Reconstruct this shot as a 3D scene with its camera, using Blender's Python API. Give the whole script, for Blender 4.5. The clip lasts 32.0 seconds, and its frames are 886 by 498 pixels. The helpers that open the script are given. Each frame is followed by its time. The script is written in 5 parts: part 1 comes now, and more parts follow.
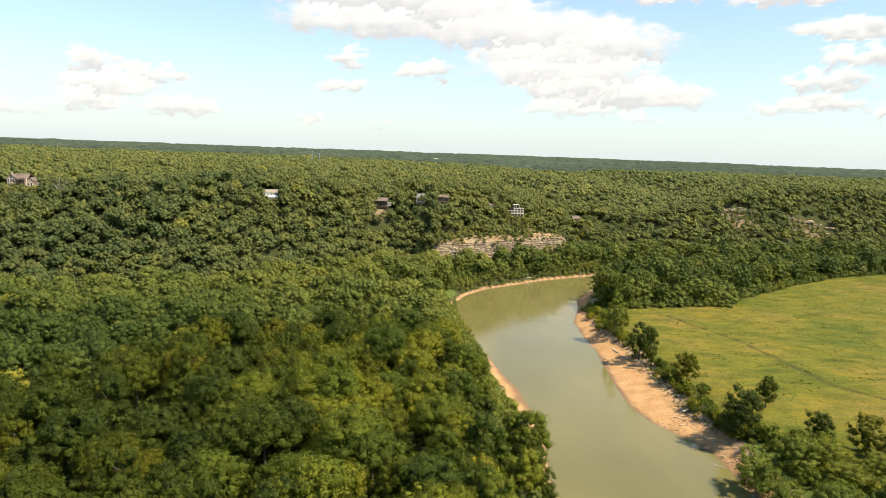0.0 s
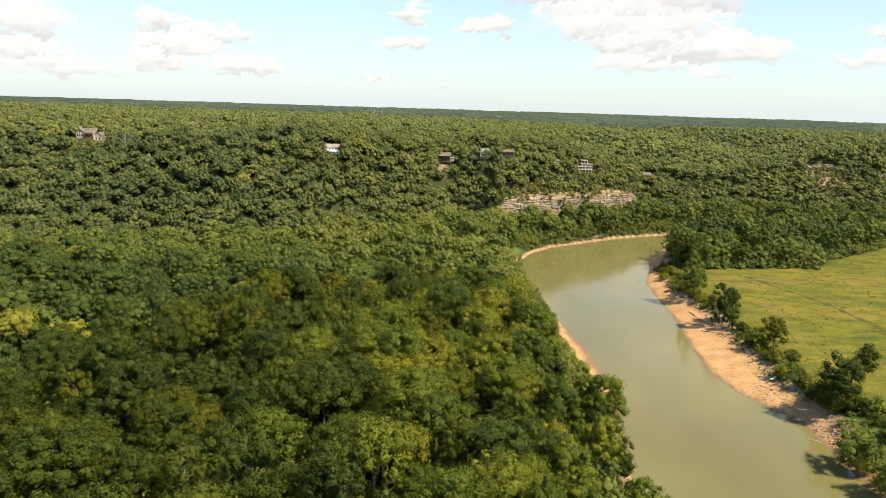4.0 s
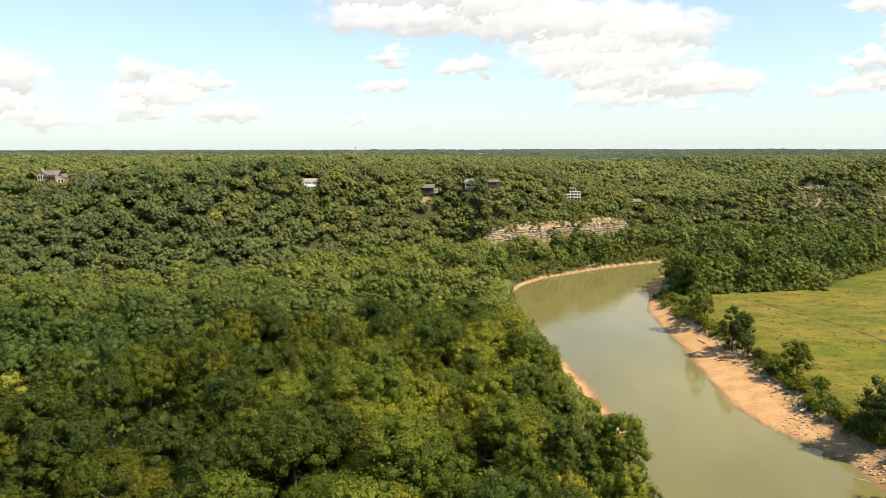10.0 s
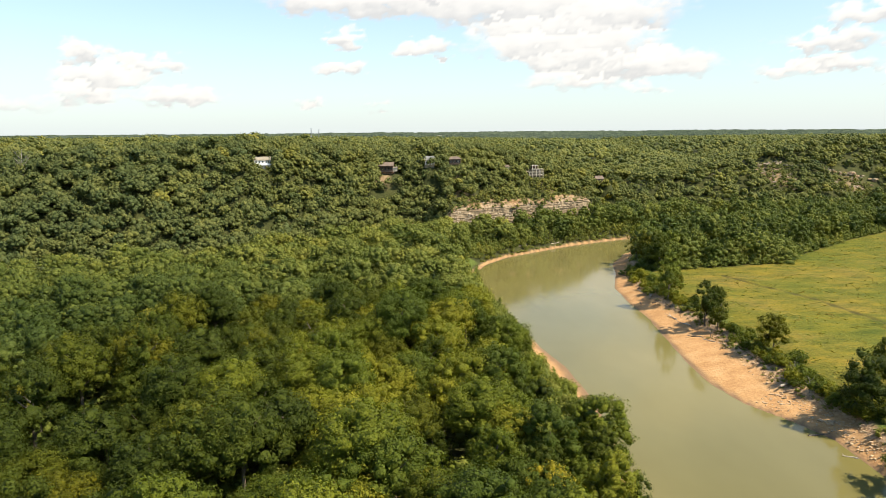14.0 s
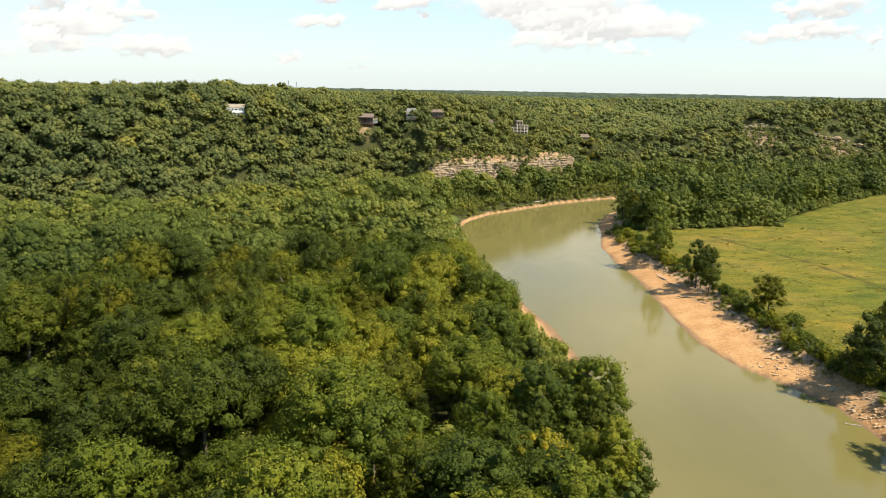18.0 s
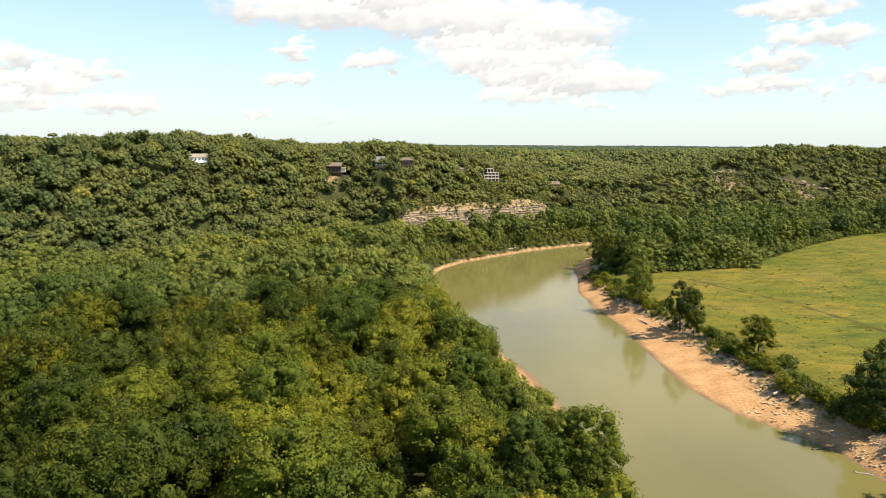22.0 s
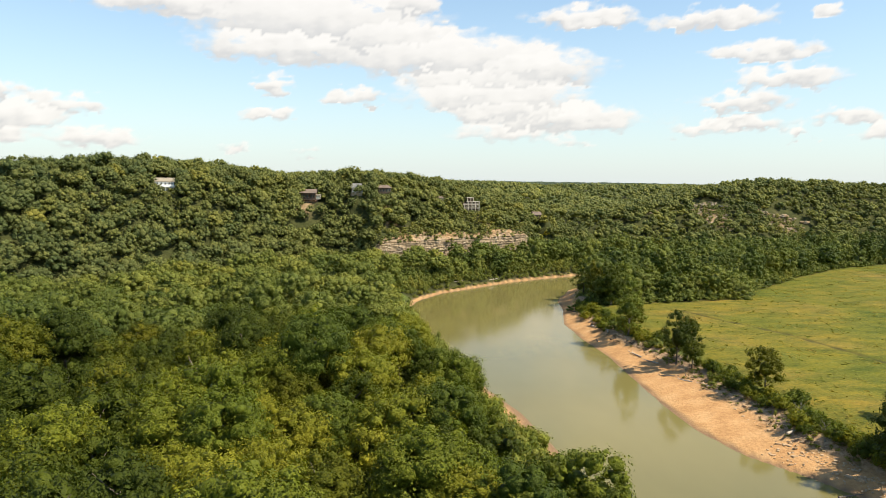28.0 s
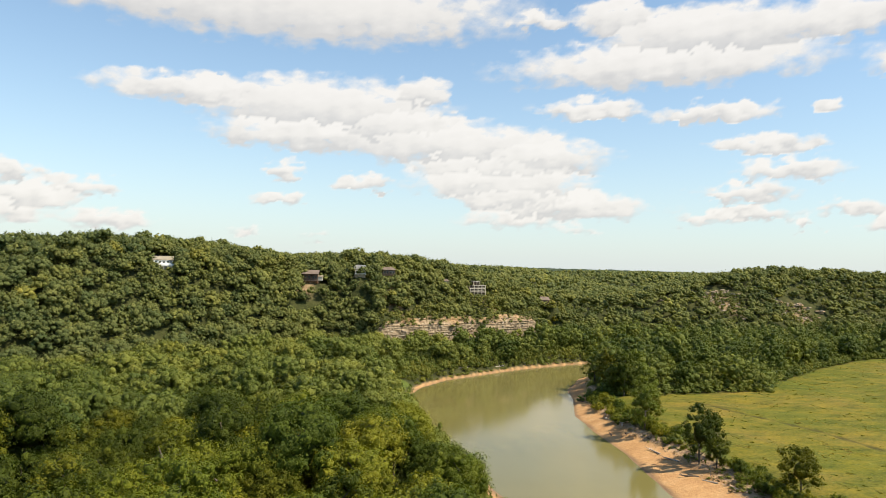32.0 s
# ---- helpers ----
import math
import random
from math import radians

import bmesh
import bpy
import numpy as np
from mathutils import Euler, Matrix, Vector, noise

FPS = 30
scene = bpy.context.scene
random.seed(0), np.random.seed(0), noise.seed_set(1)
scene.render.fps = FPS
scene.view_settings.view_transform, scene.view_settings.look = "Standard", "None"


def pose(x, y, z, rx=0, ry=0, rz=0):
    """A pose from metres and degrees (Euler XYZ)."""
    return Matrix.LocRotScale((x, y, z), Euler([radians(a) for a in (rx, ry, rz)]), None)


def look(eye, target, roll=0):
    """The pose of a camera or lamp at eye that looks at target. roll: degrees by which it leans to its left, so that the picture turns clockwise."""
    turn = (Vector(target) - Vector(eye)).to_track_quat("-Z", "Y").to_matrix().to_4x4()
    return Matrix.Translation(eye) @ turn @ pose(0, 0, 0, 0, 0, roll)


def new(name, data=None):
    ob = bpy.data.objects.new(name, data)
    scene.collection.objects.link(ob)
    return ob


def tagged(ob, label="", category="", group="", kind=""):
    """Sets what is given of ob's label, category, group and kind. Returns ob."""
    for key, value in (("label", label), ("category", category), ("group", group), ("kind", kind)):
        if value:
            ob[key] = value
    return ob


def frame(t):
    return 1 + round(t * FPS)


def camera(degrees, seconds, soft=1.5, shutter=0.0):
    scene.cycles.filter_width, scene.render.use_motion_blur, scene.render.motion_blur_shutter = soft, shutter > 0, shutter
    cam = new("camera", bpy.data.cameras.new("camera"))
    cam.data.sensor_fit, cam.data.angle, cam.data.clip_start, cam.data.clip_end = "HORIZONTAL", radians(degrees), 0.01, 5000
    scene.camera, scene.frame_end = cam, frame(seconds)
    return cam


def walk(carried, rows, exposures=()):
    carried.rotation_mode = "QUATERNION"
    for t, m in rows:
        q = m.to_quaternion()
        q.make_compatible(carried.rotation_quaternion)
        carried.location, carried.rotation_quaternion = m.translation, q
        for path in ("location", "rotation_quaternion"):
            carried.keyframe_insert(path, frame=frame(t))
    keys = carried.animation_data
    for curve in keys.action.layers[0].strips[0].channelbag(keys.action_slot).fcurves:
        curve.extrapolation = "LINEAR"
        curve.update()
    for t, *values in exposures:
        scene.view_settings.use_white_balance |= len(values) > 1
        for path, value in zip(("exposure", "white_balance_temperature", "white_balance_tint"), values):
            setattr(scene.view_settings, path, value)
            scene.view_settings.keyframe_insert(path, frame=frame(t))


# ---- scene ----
# ---------------------------------------------------------------- camera
cam = camera(64.3, 32.0, soft=0.75)
PATH = [
    (0, (0.00, 0.00, 90.00), (4.01, 98.99, 76.38), 2.16),
    (0.5, (-0.32, 1.68, 89.80), (3.19, 100.71, 76.38), 2.28),
    (1, (-0.51, 3.45, 89.24), (2.36, 102.53, 76.01), 2.32),
    (1.5, (-0.70, 5.14, 88.67), (1.56, 104.24, 75.51), 2.38),
    (2, (-0.88, 6.68, 88.11), (0.76, 105.81, 74.99), 2.38),
    (2.5, (-1.34, 8.24, 87.50), (-0.49, 107.35, 74.21), 2.26),
    (3, (-1.53, 9.68, 86.93), (-3.91, 108.31, 70.66), 2.14),
    (3.5, (-1.57, 11.27, 86.36), (-5.50, 109.27, 66.85), 2.04),
    (5.5, (-1.08, 18.75, 83.27), (-6.15, 116.76, 64.05), 1.54),
    (6, (-1.23, 20.36, 82.52), (-6.42, 118.65, 64.82), 1.48),
    (6.5, (-1.28, 22.07, 81.43), (-6.65, 119.92, 61.55), 1.43),
    (7, (-1.53, 23.92, 80.55), (-6.84, 121.19, 57.93), 1.47),
    (7.5, (-1.71, 25.96, 80.02), (-7.21, 122.98, 56.42), 1.49),
    (8, (-1.94, 28.11, 79.41), (-7.66, 125.28, 56.50), 1.47),
    (8.5, (-2.13, 30.06, 79.12), (-7.86, 128.15, 60.53), 1.33),
    (9, (-2.25, 31.90, 78.72), (-7.50, 130.61, 63.59), 0.92),
    (9.5, (-2.41, 33.62, 78.22), (-6.35, 132.59, 64.39), 0.32),
    (10, (-2.45, 35.53, 77.87), (-5.01, 134.53, 64.02), -0.03),
    (10.5, (-2.70, 37.20, 77.49), (-4.00, 136.24, 63.73), -0.10),
    (11, (-2.80, 39.07, 76.56), (-3.78, 137.98, 61.85), 0.16),
    (11.5, (-2.83, 40.99, 75.84), (-4.47, 139.10, 56.58), 0.55),
    (12, (-2.94, 42.96, 75.45), (-4.80, 140.49, 53.43), 0.86),
    (12.5, (-2.96, 44.62, 74.82), (-4.05, 142.82, 55.95), 0.58),
    (13, (-3.11, 46.16, 74.31), (-3.12, 144.73, 57.51), 0.23),
    (13.5, (-3.26, 47.73, 73.78), (-1.71, 146.41, 57.64), -0.22),
    (14, (-3.54, 49.61, 73.09), (-0.38, 148.25, 56.97), -0.42),
    (14.5, (-3.87, 51.30, 72.55), (0.64, 149.91, 56.56), -0.38),
    (16.5, (-4.42, 57.88, 70.48), (2.94, 156.49, 55.52), 0.27),
    (17, (-4.52, 59.30, 69.69), (2.90, 157.76, 53.87), 0.43),
    (17.5, (-4.58, 60.77, 69.07), (1.89, 158.59, 49.37), 0.76),
    (18, (-4.61, 62.20, 68.39), (1.67, 159.63, 46.77), 1.03),
    (18.5, (-4.59, 63.64, 67.65), (1.65, 160.88, 45.17), 1.18),
    (19, (-4.51, 65.18, 66.87), (1.77, 162.27, 43.78), 1.28),
    (19.5, (-4.48, 66.79, 66.25), (1.92, 164.07, 43.98), 1.33),
    (20, (-4.44, 68.25, 65.63), (2.39, 166.27, 47.00), 1.13),
    (20.5, (-4.47, 69.55, 65.19), (2.95, 167.90, 48.69), 0.97),
    (21, (-4.27, 70.89, 64.77), (4.01, 169.38, 49.55), 0.66),
    (21.5, (-4.03, 72.34, 64.21), (5.18, 170.86, 49.72), 0.44),
    (22, (-3.96, 73.65, 63.62), (6.35, 172.10, 49.49), 0.32),
    (22.5, (-3.87, 74.90, 63.04), (7.52, 173.28, 49.23), 0.26),
    (23, (-3.84, 76.11, 62.48), (6.94, 174.26, 46.65), 0.71),
    (23.5, (-3.82, 77.33, 61.95), (6.98, 175.45, 45.99), 1.01),
    (24, (-3.68, 78.87, 61.43), (6.91, 177.00, 45.36), 1.20),
    (24.5, (-3.56, 80.27, 60.85), (6.59, 178.44, 44.70), 1.27),
    (25, (-3.52, 81.72, 60.27), (6.52, 179.94, 44.36), 1.38),
    (25.5, (-3.51, 83.23, 59.87), (6.96, 181.73, 46.13), 1.24),
    (27.5, (-2.57, 89.33, 58.34), (10.38, 187.98, 48.29), 0.76),
    (28, (-2.43, 90.71, 58.00), (11.01, 189.39, 48.97), 0.81),
    (28.5, (-2.28, 92.08, 57.58), (11.80, 190.74, 49.34), 0.80),
    (29, (-2.05, 93.37, 57.17), (11.55, 191.94, 47.28), 1.03),
    (29.5, (-1.74, 94.87, 57.00), (11.74, 193.74, 50.39), 1.33),
    (30, (-1.34, 96.52, 56.84), (11.76, 195.63, 54.45), 1.41),
    (30.5, (-0.83, 98.11, 56.66), (11.76, 197.32, 56.76), 1.49),
    (31, (-0.37, 99.67, 56.50), (11.67, 198.93, 58.12), 1.54),
    (31.5, (-0.11, 101.16, 56.40), (11.97, 200.40, 58.89), 1.55),
    (32, (0.19, 102.48, 56.25), (12.47, 201.68, 59.30), 1.58),
]
walk(cam, [(t, look(eye, target, roll)) for t, eye, target, roll in PATH], exposures=[(0.0, 0.86, 6700, 10), (25.0, 0.87, 6700, 10), (28.5, 0.74, 6700, 10), (32.0, 0.67, 6700, 10)])

# ---------------------------------------------------------------- world and sun
SUN_EL, SUN_AZ = 53.0, 116.0          # degrees; azimuth from +y towards +x
world = bpy.data.worlds.new("sky")
scene.world = world
world.use_nodes = True
wn, wl = world.node_tree.nodes, world.node_tree.links
wn.clear()
sky = wn.new("ShaderNodeTexSky")
sky.sky_type, sky.sun_disc = "NISHITA", False
sky.sun_elevation, sky.sun_rotation = radians(SUN_EL), radians(SUN_AZ)
sky.air_density, sky.dust_density, sky.ozone_density = 1.0, 0.7, 1.5
bg = wn.new("ShaderNodeBackground")
bg.inputs["Strength"].default_value = 0.116
wout = wn.new("ShaderNodeOutputWorld")
tone = wn.new("ShaderNodeMix")
tone.data_type, tone.blend_type = "RGBA", "MULTIPLY"
tone.inputs[0].default_value, tone.inputs[7].default_value = 1.0, (0.90, 1.03, 1.03, 1)
wl.new(sky.outputs[0], tone.inputs[6])
wl.new(tone.outputs[2], bg.inputs["Color"])
wl.new(bg.outputs[0], wout.inputs["Surface"])

sun_data = bpy.data.lights.new("sun", "SUN")
sun_data.energy, sun_data.angle, sun_data.color = 4.8, radians(0.6), (1.0, 0.91, 0.74)
sun = new("sun", sun_data)
ca, ce = radians(SUN_AZ), radians(SUN_EL)
SUN_DIR = Vector((math.sin(ca) * math.cos(ce), math.cos(ca) * math.cos(ce), math.sin(ce)))
sun.matrix_world = look(SUN_DIR * 400, (0, 0, 0))


# ---------------------------------------------------------------- materials
def shader(name):
    m = bpy.data.materials.new(name)
    m.use_nodes = True
    nt = m.node_tree
    return m, nt.nodes, nt.links, nt.nodes["Principled BSDF"]


def node(nodes, kind, **values):
    n = nodes.new(kind)
    for key, value in values.items():
        n.inputs[key.replace("_", " ").title() if key.replace("_", " ").title() in n.inputs else key].default_value = value
    return n


def ramp(nodes, links, source, stops):
    n = nodes.new("ShaderNodeValToRGB")
    els = n.color_ramp.elements
    while len(els) < len(stops):
        els.new(0.5)
    for e, (p, c) in zip(els, stops):
        e.position, e.color = p, (*c, 1)
    links.new(source, n.inputs[0])
    return n


def noise_at(nodes, links, scale, detail=4.0, rough=0.55, coords=None, stretch=None):
    tc = nodes.new("ShaderNodeTexCoord")
    n = nodes.new("ShaderNodeTexNoise")
    n.inputs["Scale"].default_value, n.inputs["Detail"].default_value, n.inputs["Roughness"].default_value = scale, detail, rough
    src = tc.outputs[coords or "Object"]
    if stretch:
        mp = nodes.new("ShaderNodeMapping")
        mp.inputs["Scale"].default_value = stretch
        links.new(src, mp.inputs[0])
        src = mp.outputs[0]
    links.new(src, n.inputs["Vector"])
    return n


def mix(nodes, links, fac, a, b, mode="MIX"):
    n = nodes.new("ShaderNodeMix")
    n.data_type, n.blend_type = "RGBA", mode
    for value, socket in ((fac, n.inputs[0]), (a, n.inputs[6]), (b, n.inputs[7])):
        if isinstance(value, (int, float)):
            socket.default_value = value
        elif isinstance(value, tuple):
            socket.default_value = (*value, 1)
        else:
            links.new(value, socket)
    return n.outputs[2]


def bumped(nodes, links, bsdf, height, strength, distance):
    b = nodes.new("ShaderNodeBump")
    b.inputs["Strength"].default_value, b.inputs["Distance"].default_value = strength, distance
    links.new(height, b.inputs["Height"])
    links.new(b.outputs[0], bsdf.inputs["Normal"])


def plain(name, col, rough=0.7, scale=1.5, vary=0.25, bump=0.0, metal=0.0, spec=0.4):
    """Paint, timber or stone with grain at two scales."""
    m, n, l, b = shader(name)
    big = noise_at(n, l, scale * 0.2, 3)
    fine = noise_at(n, l, scale * 3.0, 5)
    lo, hi = tuple(c * (1 - vary) for c in col), tuple(min(1, c * (1 + vary)) for c in col)
    c1 = ramp(n, l, big.outputs[0], [(0.3, lo), (0.7, hi)])
    c2 = ramp(n, l, fine.outputs[0], [(0.3, (1 - vary,) * 3), (0.7, (1, 1, 1))])
    l.new(mix(n, l, 0.8, c1.outputs[0], c2.outputs[0], "MULTIPLY"), b.inputs["Base Color"])
    b.inputs["Roughness"].default_value, b.inputs["Metallic"].default_value = rough, metal
    b.inputs["Specular IOR Level"].default_value = spec
    if bump:
        bumped(n, l, b, fine.outputs[0], 0.6, bump)
    return m


LEAF_STOPS = [
    (0.00, (0.054, 0.076, 0.009)),
    (0.20, (0.095, 0.117, 0.011)),
    (0.45, (0.134, 0.147, 0.013)),
    (0.65, (0.172, 0.172, 0.014)),
    (0.90, (0.180, 0.176, 0.015)),
    (0.975, (0.204, 0.186, 0.015)),
    (1.00, (0.233, 0.194, 0.014)),
]


def leaf_material(name, single, stops=LEAF_STOPS, gain=1.0, sheen=0.14):
    """Leaves: colour by tree, then by leaf; a little light passes through."""
    m, n, l, b = shader(name)
    if single:
        src = n.new("ShaderNodeObjectInfo").outputs["Random"]
    else:
        at = n.new("ShaderNodeAttribute")
        at.attribute_name = "tint"
        src = at.outputs["Fac"]
    base = ramp(n, l, src, [((p ** 0.55 if single else p), tuple(v * gain for v in c)) for p, c in stops])
    geo = n.new("ShaderNodeNewGeometry")
    leafy = ramp(n, l, geo.outputs["Random Per Island"], [(0.0, (0.86, 0.88, 0.84)), (0.5, (0.99, 0.99, 0.97)), (1.0, (1.16, 1.13, 1.06))])
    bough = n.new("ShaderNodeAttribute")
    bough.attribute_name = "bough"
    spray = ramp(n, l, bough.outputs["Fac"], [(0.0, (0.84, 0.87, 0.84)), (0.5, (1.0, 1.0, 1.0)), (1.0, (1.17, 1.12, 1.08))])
    fine = noise_at(n, l, 1.7, 3, 0.65)
    patch = ramp(n, l, fine.outputs[0], [(0.32, (0.74, 0.77, 0.72)), (0.68, (1.22, 1.18, 1.10))])
    col = mix(n, l, 1.0, base.outputs[0], leafy.outputs[0], "MULTIPLY")
    col = mix(n, l, 1.0, col, spray.outputs[0], "MULTIPLY")
    col = mix(n, l, 1.0, col, patch.outputs[0], "MULTIPLY")
    l.new(col, b.inputs["Base Color"])
    b.inputs["Roughness"].default_value = 0.55
    b.inputs["Specular IOR Level"].default_value = sheen
    bumped(n, l, b, fine.outputs[0], 1.0, 0.5)
    tr = n.new("ShaderNodeBsdfTranslucent")
    l.new(mix(n, l, 1.0, col, (1.45, 1.5, 0.6), "MULTIPLY"), tr.inputs[0])
    sh = n.new("ShaderNodeMixShader")
    sh.inputs[0].default_value = 0.24
    l.new(b.outputs[0], sh.inputs[1])
    l.new(tr.outputs[0], sh.inputs[2])
    l.new(sh.outputs[0], n["Material Output"].inputs[0])
    return m


M_LEAF = leaf_material("leaves", True)
# Hill leaves: a brighter, bluer copy of the leaf colours, painting in distance haze.
HAZED_STOPS = [(0.0, (0.082, 0.104, 0.040)), (0.3, (0.128, 0.141, 0.048)), (0.6, (0.162, 0.168, 0.049)), (0.85, (0.202, 0.195, 0.048)), (1.0, (0.240, 0.217, 0.043))]
# Canopy colours hold extra blue, a light haze painted into the leaves.
CANOPY_STOPS = [(0.0, (0.053, 0.077, 0.015)), (0.25, (0.102, 0.125, 0.025)), (0.5, (0.147, 0.165, 0.035)), (0.72, (0.188, 0.193, 0.039)), (0.9, (0.246, 0.226, 0.027)), (1.0, (0.282, 0.239, 0.021))]
M_WOODS = leaf_material("woodland_leaves", False, CANOPY_STOPS)
M_HAZED_LEAF = leaf_material("hazed_hill_leaves", False, HAZED_STOPS, sheen=0.10)
DARK_STOPS = [(0.0, (0.039, 0.054, 0.006)), (0.4, (0.060, 0.076, 0.007)), (0.8, (0.089, 0.096, 0.007)), (1.0, (0.116, 0.110, 0.007))]
PALE_STOPS = [(0.0, (0.119, 0.147, 0.023)), (0.5, (0.147, 0.168, 0.025)), (1.0, (0.188, 0.191, 0.023))]
M_LEAF_DARK = leaf_material("dark_leaves", True, DARK_STOPS)
M_LEAF_PALE = leaf_material("pale_leaves", True, PALE_STOPS)
M_SNAG = plain("grey_dead_wood", (0.24, 0.215, 0.18), 0.9, 3.0, 0.3, 0.03)
M_BARK = plain("bark", (0.13, 0.105, 0.08), 0.9, 3.0, 0.4, 0.05)
M_DEAD = plain("bleached_wood", (0.42, 0.36, 0.29), 0.85, 3.0, 0.3, 0.03)
M_LOG = plain("wet_log", (0.11, 0.085, 0.065), 0.7, 3.0, 0.4, 0.03)
M_ROCK = plain("limestone", (0.36, 0.285, 0.20), 0.9, 0.8, 0.35, 0.12)
M_ROCK_RED = plain("stained_limestone", (0.42, 0.275, 0.165), 0.9, 0.6, 0.4, 0.12)
M_ROCK_DARK = plain("weathered_limestone", (0.27, 0.21, 0.15), 0.9, 0.8, 0.4, 0.12)
M_BLUFF, gn, gl, gb = shader("bedded_limestone")
b_bed, b_spot, b_run = noise_at(gn, gl, 1.0, 4, 0.6, None, (0.06, 0.06, 1.5)), noise_at(gn, gl, 0.55, 5, 0.65), noise_at(gn, gl, 1.0, 3, 0.5, None, (0.5, 0.5, 0.06))
b_col = ramp(gn, gl, b_bed.outputs[0], [(0.28, (0.142, 0.103, 0.065)), (0.40, (0.227, 0.165, 0.104)), (0.54, (0.294, 0.219, 0.139)), (0.66, (0.330, 0.257, 0.167)), (0.78, (0.409, 0.335, 0.227))])
b_soil = ramp(gn, gl, b_spot.outputs[0], [(0.30, (0.17, 0.100, 0.045)), (0.50, (0.31, 0.190, 0.092)), (0.64, (0.36, 0.255, 0.145)), (0.75, (0.44, 0.345, 0.220))])
b_at = gn.new("ShaderNodeAttribute")
b_at.attribute_name = "soil"
b_mix = mix(gn, gl, b_at.outputs["Fac"], b_col.outputs[0], b_soil.outputs[0])
b_dirt = ramp(gn, gl, b_run.outputs[0], [(0.34, (0.55, 0.53, 0.50)), (0.52, (1.0, 1.0, 1.0))])
gl.new(mix(gn, gl, 0.8, b_mix, b_dirt.outputs[0], "MULTIPLY"), gb.inputs["Base Color"])
gb.inputs["Roughness"].default_value = 0.92
gb.inputs["Specular IOR Level"].default_value = 0.2
bumped(gn, gl, gb, b_spot.outputs[0], 0.8, 0.4)
M_RUBBLE = plain("bank_stones", (0.52, 0.36, 0.21), 0.9, 1.0, 0.35, 0.08)
M_WHITE = plain("white_paint", (0.80, 0.80, 0.78), 0.5, 0.8, 0.06)
M_CREAM = plain("cream_siding", (0.45, 0.42, 0.35), 0.6, 0.8, 0.10)
M_TAN = plain("tan_stone", (0.42, 0.33, 0.24), 0.85, 1.2, 0.30, 0.05)
M_BROWN = plain("brown_siding", (0.115, 0.072, 0.048), 0.75, 1.2, 0.25)
M_DKWOOD = plain("dark_timber", (0.075, 0.050, 0.036), 0.75, 1.5, 0.30)
M_GREY = plain("grey_shingle", (0.17, 0.165, 0.155), 0.85, 1.5, 0.20, 0.02)
M_BROWNROOF = plain("brown_shingle", (0.165, 0.120, 0.092), 0.85, 1.5, 0.25, 0.02)
M_TANROOF = plain("tan_shingle", (0.27, 0.23, 0.17), 0.85, 1.5, 0.20, 0.02)
M_GREYWOOD = plain("weathered_timber", (0.54, 0.48, 0.385), 0.8, 1.5, 0.25)
M_STEEL = plain("galvanised_steel", (0.42, 0.43, 0.44), 0.45, 2.0, 0.15, 0.0, 0.8)
M_CLAY = plain("bare_clay", (0.36, 0.20, 0.12), 0.95, 0.8, 0.3, 0.1)

M_GLASS, gn, gl, gb = shader("dark_window")
gv = noise_at(gn, gl, 1.5, 2)
gl.new(ramp(gn, gl, gv.outputs[0], [(0.3, (0.015, 0.018, 0.02)), (0.7, (0.05, 0.055, 0.06))]).outputs[0], gb.inputs["Base Color"])
gb.inputs["Roughness"].default_value = 0.08

# Ground: forest floor, sand, meadow, all one sheet.
M_GROUND, gn, gl, gb = shader("ground")


def weight(name):
    a = gn.new("ShaderNodeAttribute")
    a.attribute_name = name
    return a.outputs["Fac"]


g_big, g_mid, g_fine = noise_at(gn, gl, 0.02, 4), noise_at(gn, gl, 0.16, 5, 0.6), noise_at(gn, gl, 1.1, 5, 0.65)
floor_c = ramp(gn, gl, g_mid.outputs[0], [(0.3, (0.026, 0.030, 0.010)), (0.7, (0.055, 0.056, 0.018))])
g_streak = noise_at(gn, gl, 0.13, 5, 0.66, None, (0.6, 1.2, 1))
meadow_a = ramp(gn, gl, g_big.outputs[0], [(0.36, (0.084, 0.094, 0.011)), (0.47, (0.116, 0.112, 0.014)), (0.56, (0.146, 0.122, 0.018)), (0.66, (0.160, 0.122, 0.027))])
meadow_b = ramp(gn, gl, g_streak.outputs[0], [(0.30, (0.44, 0.56, 0.40)), (0.40, (0.74, 0.84, 0.68)), (0.50, (1.00, 1.00, 0.95)), (0.60, (1.26, 1.16, 0.90)), (0.72, (1.42, 1.20, 1.05))])
meadow_c = ramp(gn, gl, g_fine.outputs[0], [(0.3, (0.52, 0.60, 0.50)), (0.5, (0.95, 0.97, 0.92)), (0.68, (1.22, 1.16, 1.05))])
meadow = mix(gn, gl, 1.0, mix(gn, gl, 1.0, meadow_a.outputs[0], meadow_b.outputs[0], "MULTIPLY"), meadow_c.outputs[0], "MULTIPLY")
sand_a = ramp(gn, gl, g_mid.outputs[0], [(0.25, (0.347, 0.186, 0.079)), (0.5, (0.446, 0.254, 0.113)), (0.75, (0.514, 0.325, 0.162))])
sand_b = ramp(gn, gl, g_fine.outputs[0], [(0.3, (0.80, 0.78, 0.76)), (0.6, (1.04, 1.03, 1.0))])
sand_c = mix(gn, gl, 1.0, sand_a.outputs[0], sand_b.outputs[0], "MULTIPLY")
wet_c = mix(gn, gl, weight("wet"), sand_c, (0.20, 0.125, 0.070))
bank_c = ramp(gn, gl, g_fine.outputs[0], [(0.3, (0.15, 0.09, 0.05)), (0.5, (0.36, 0.235, 0.135)), (0.7, (0.52, 0.375, 0.235))])
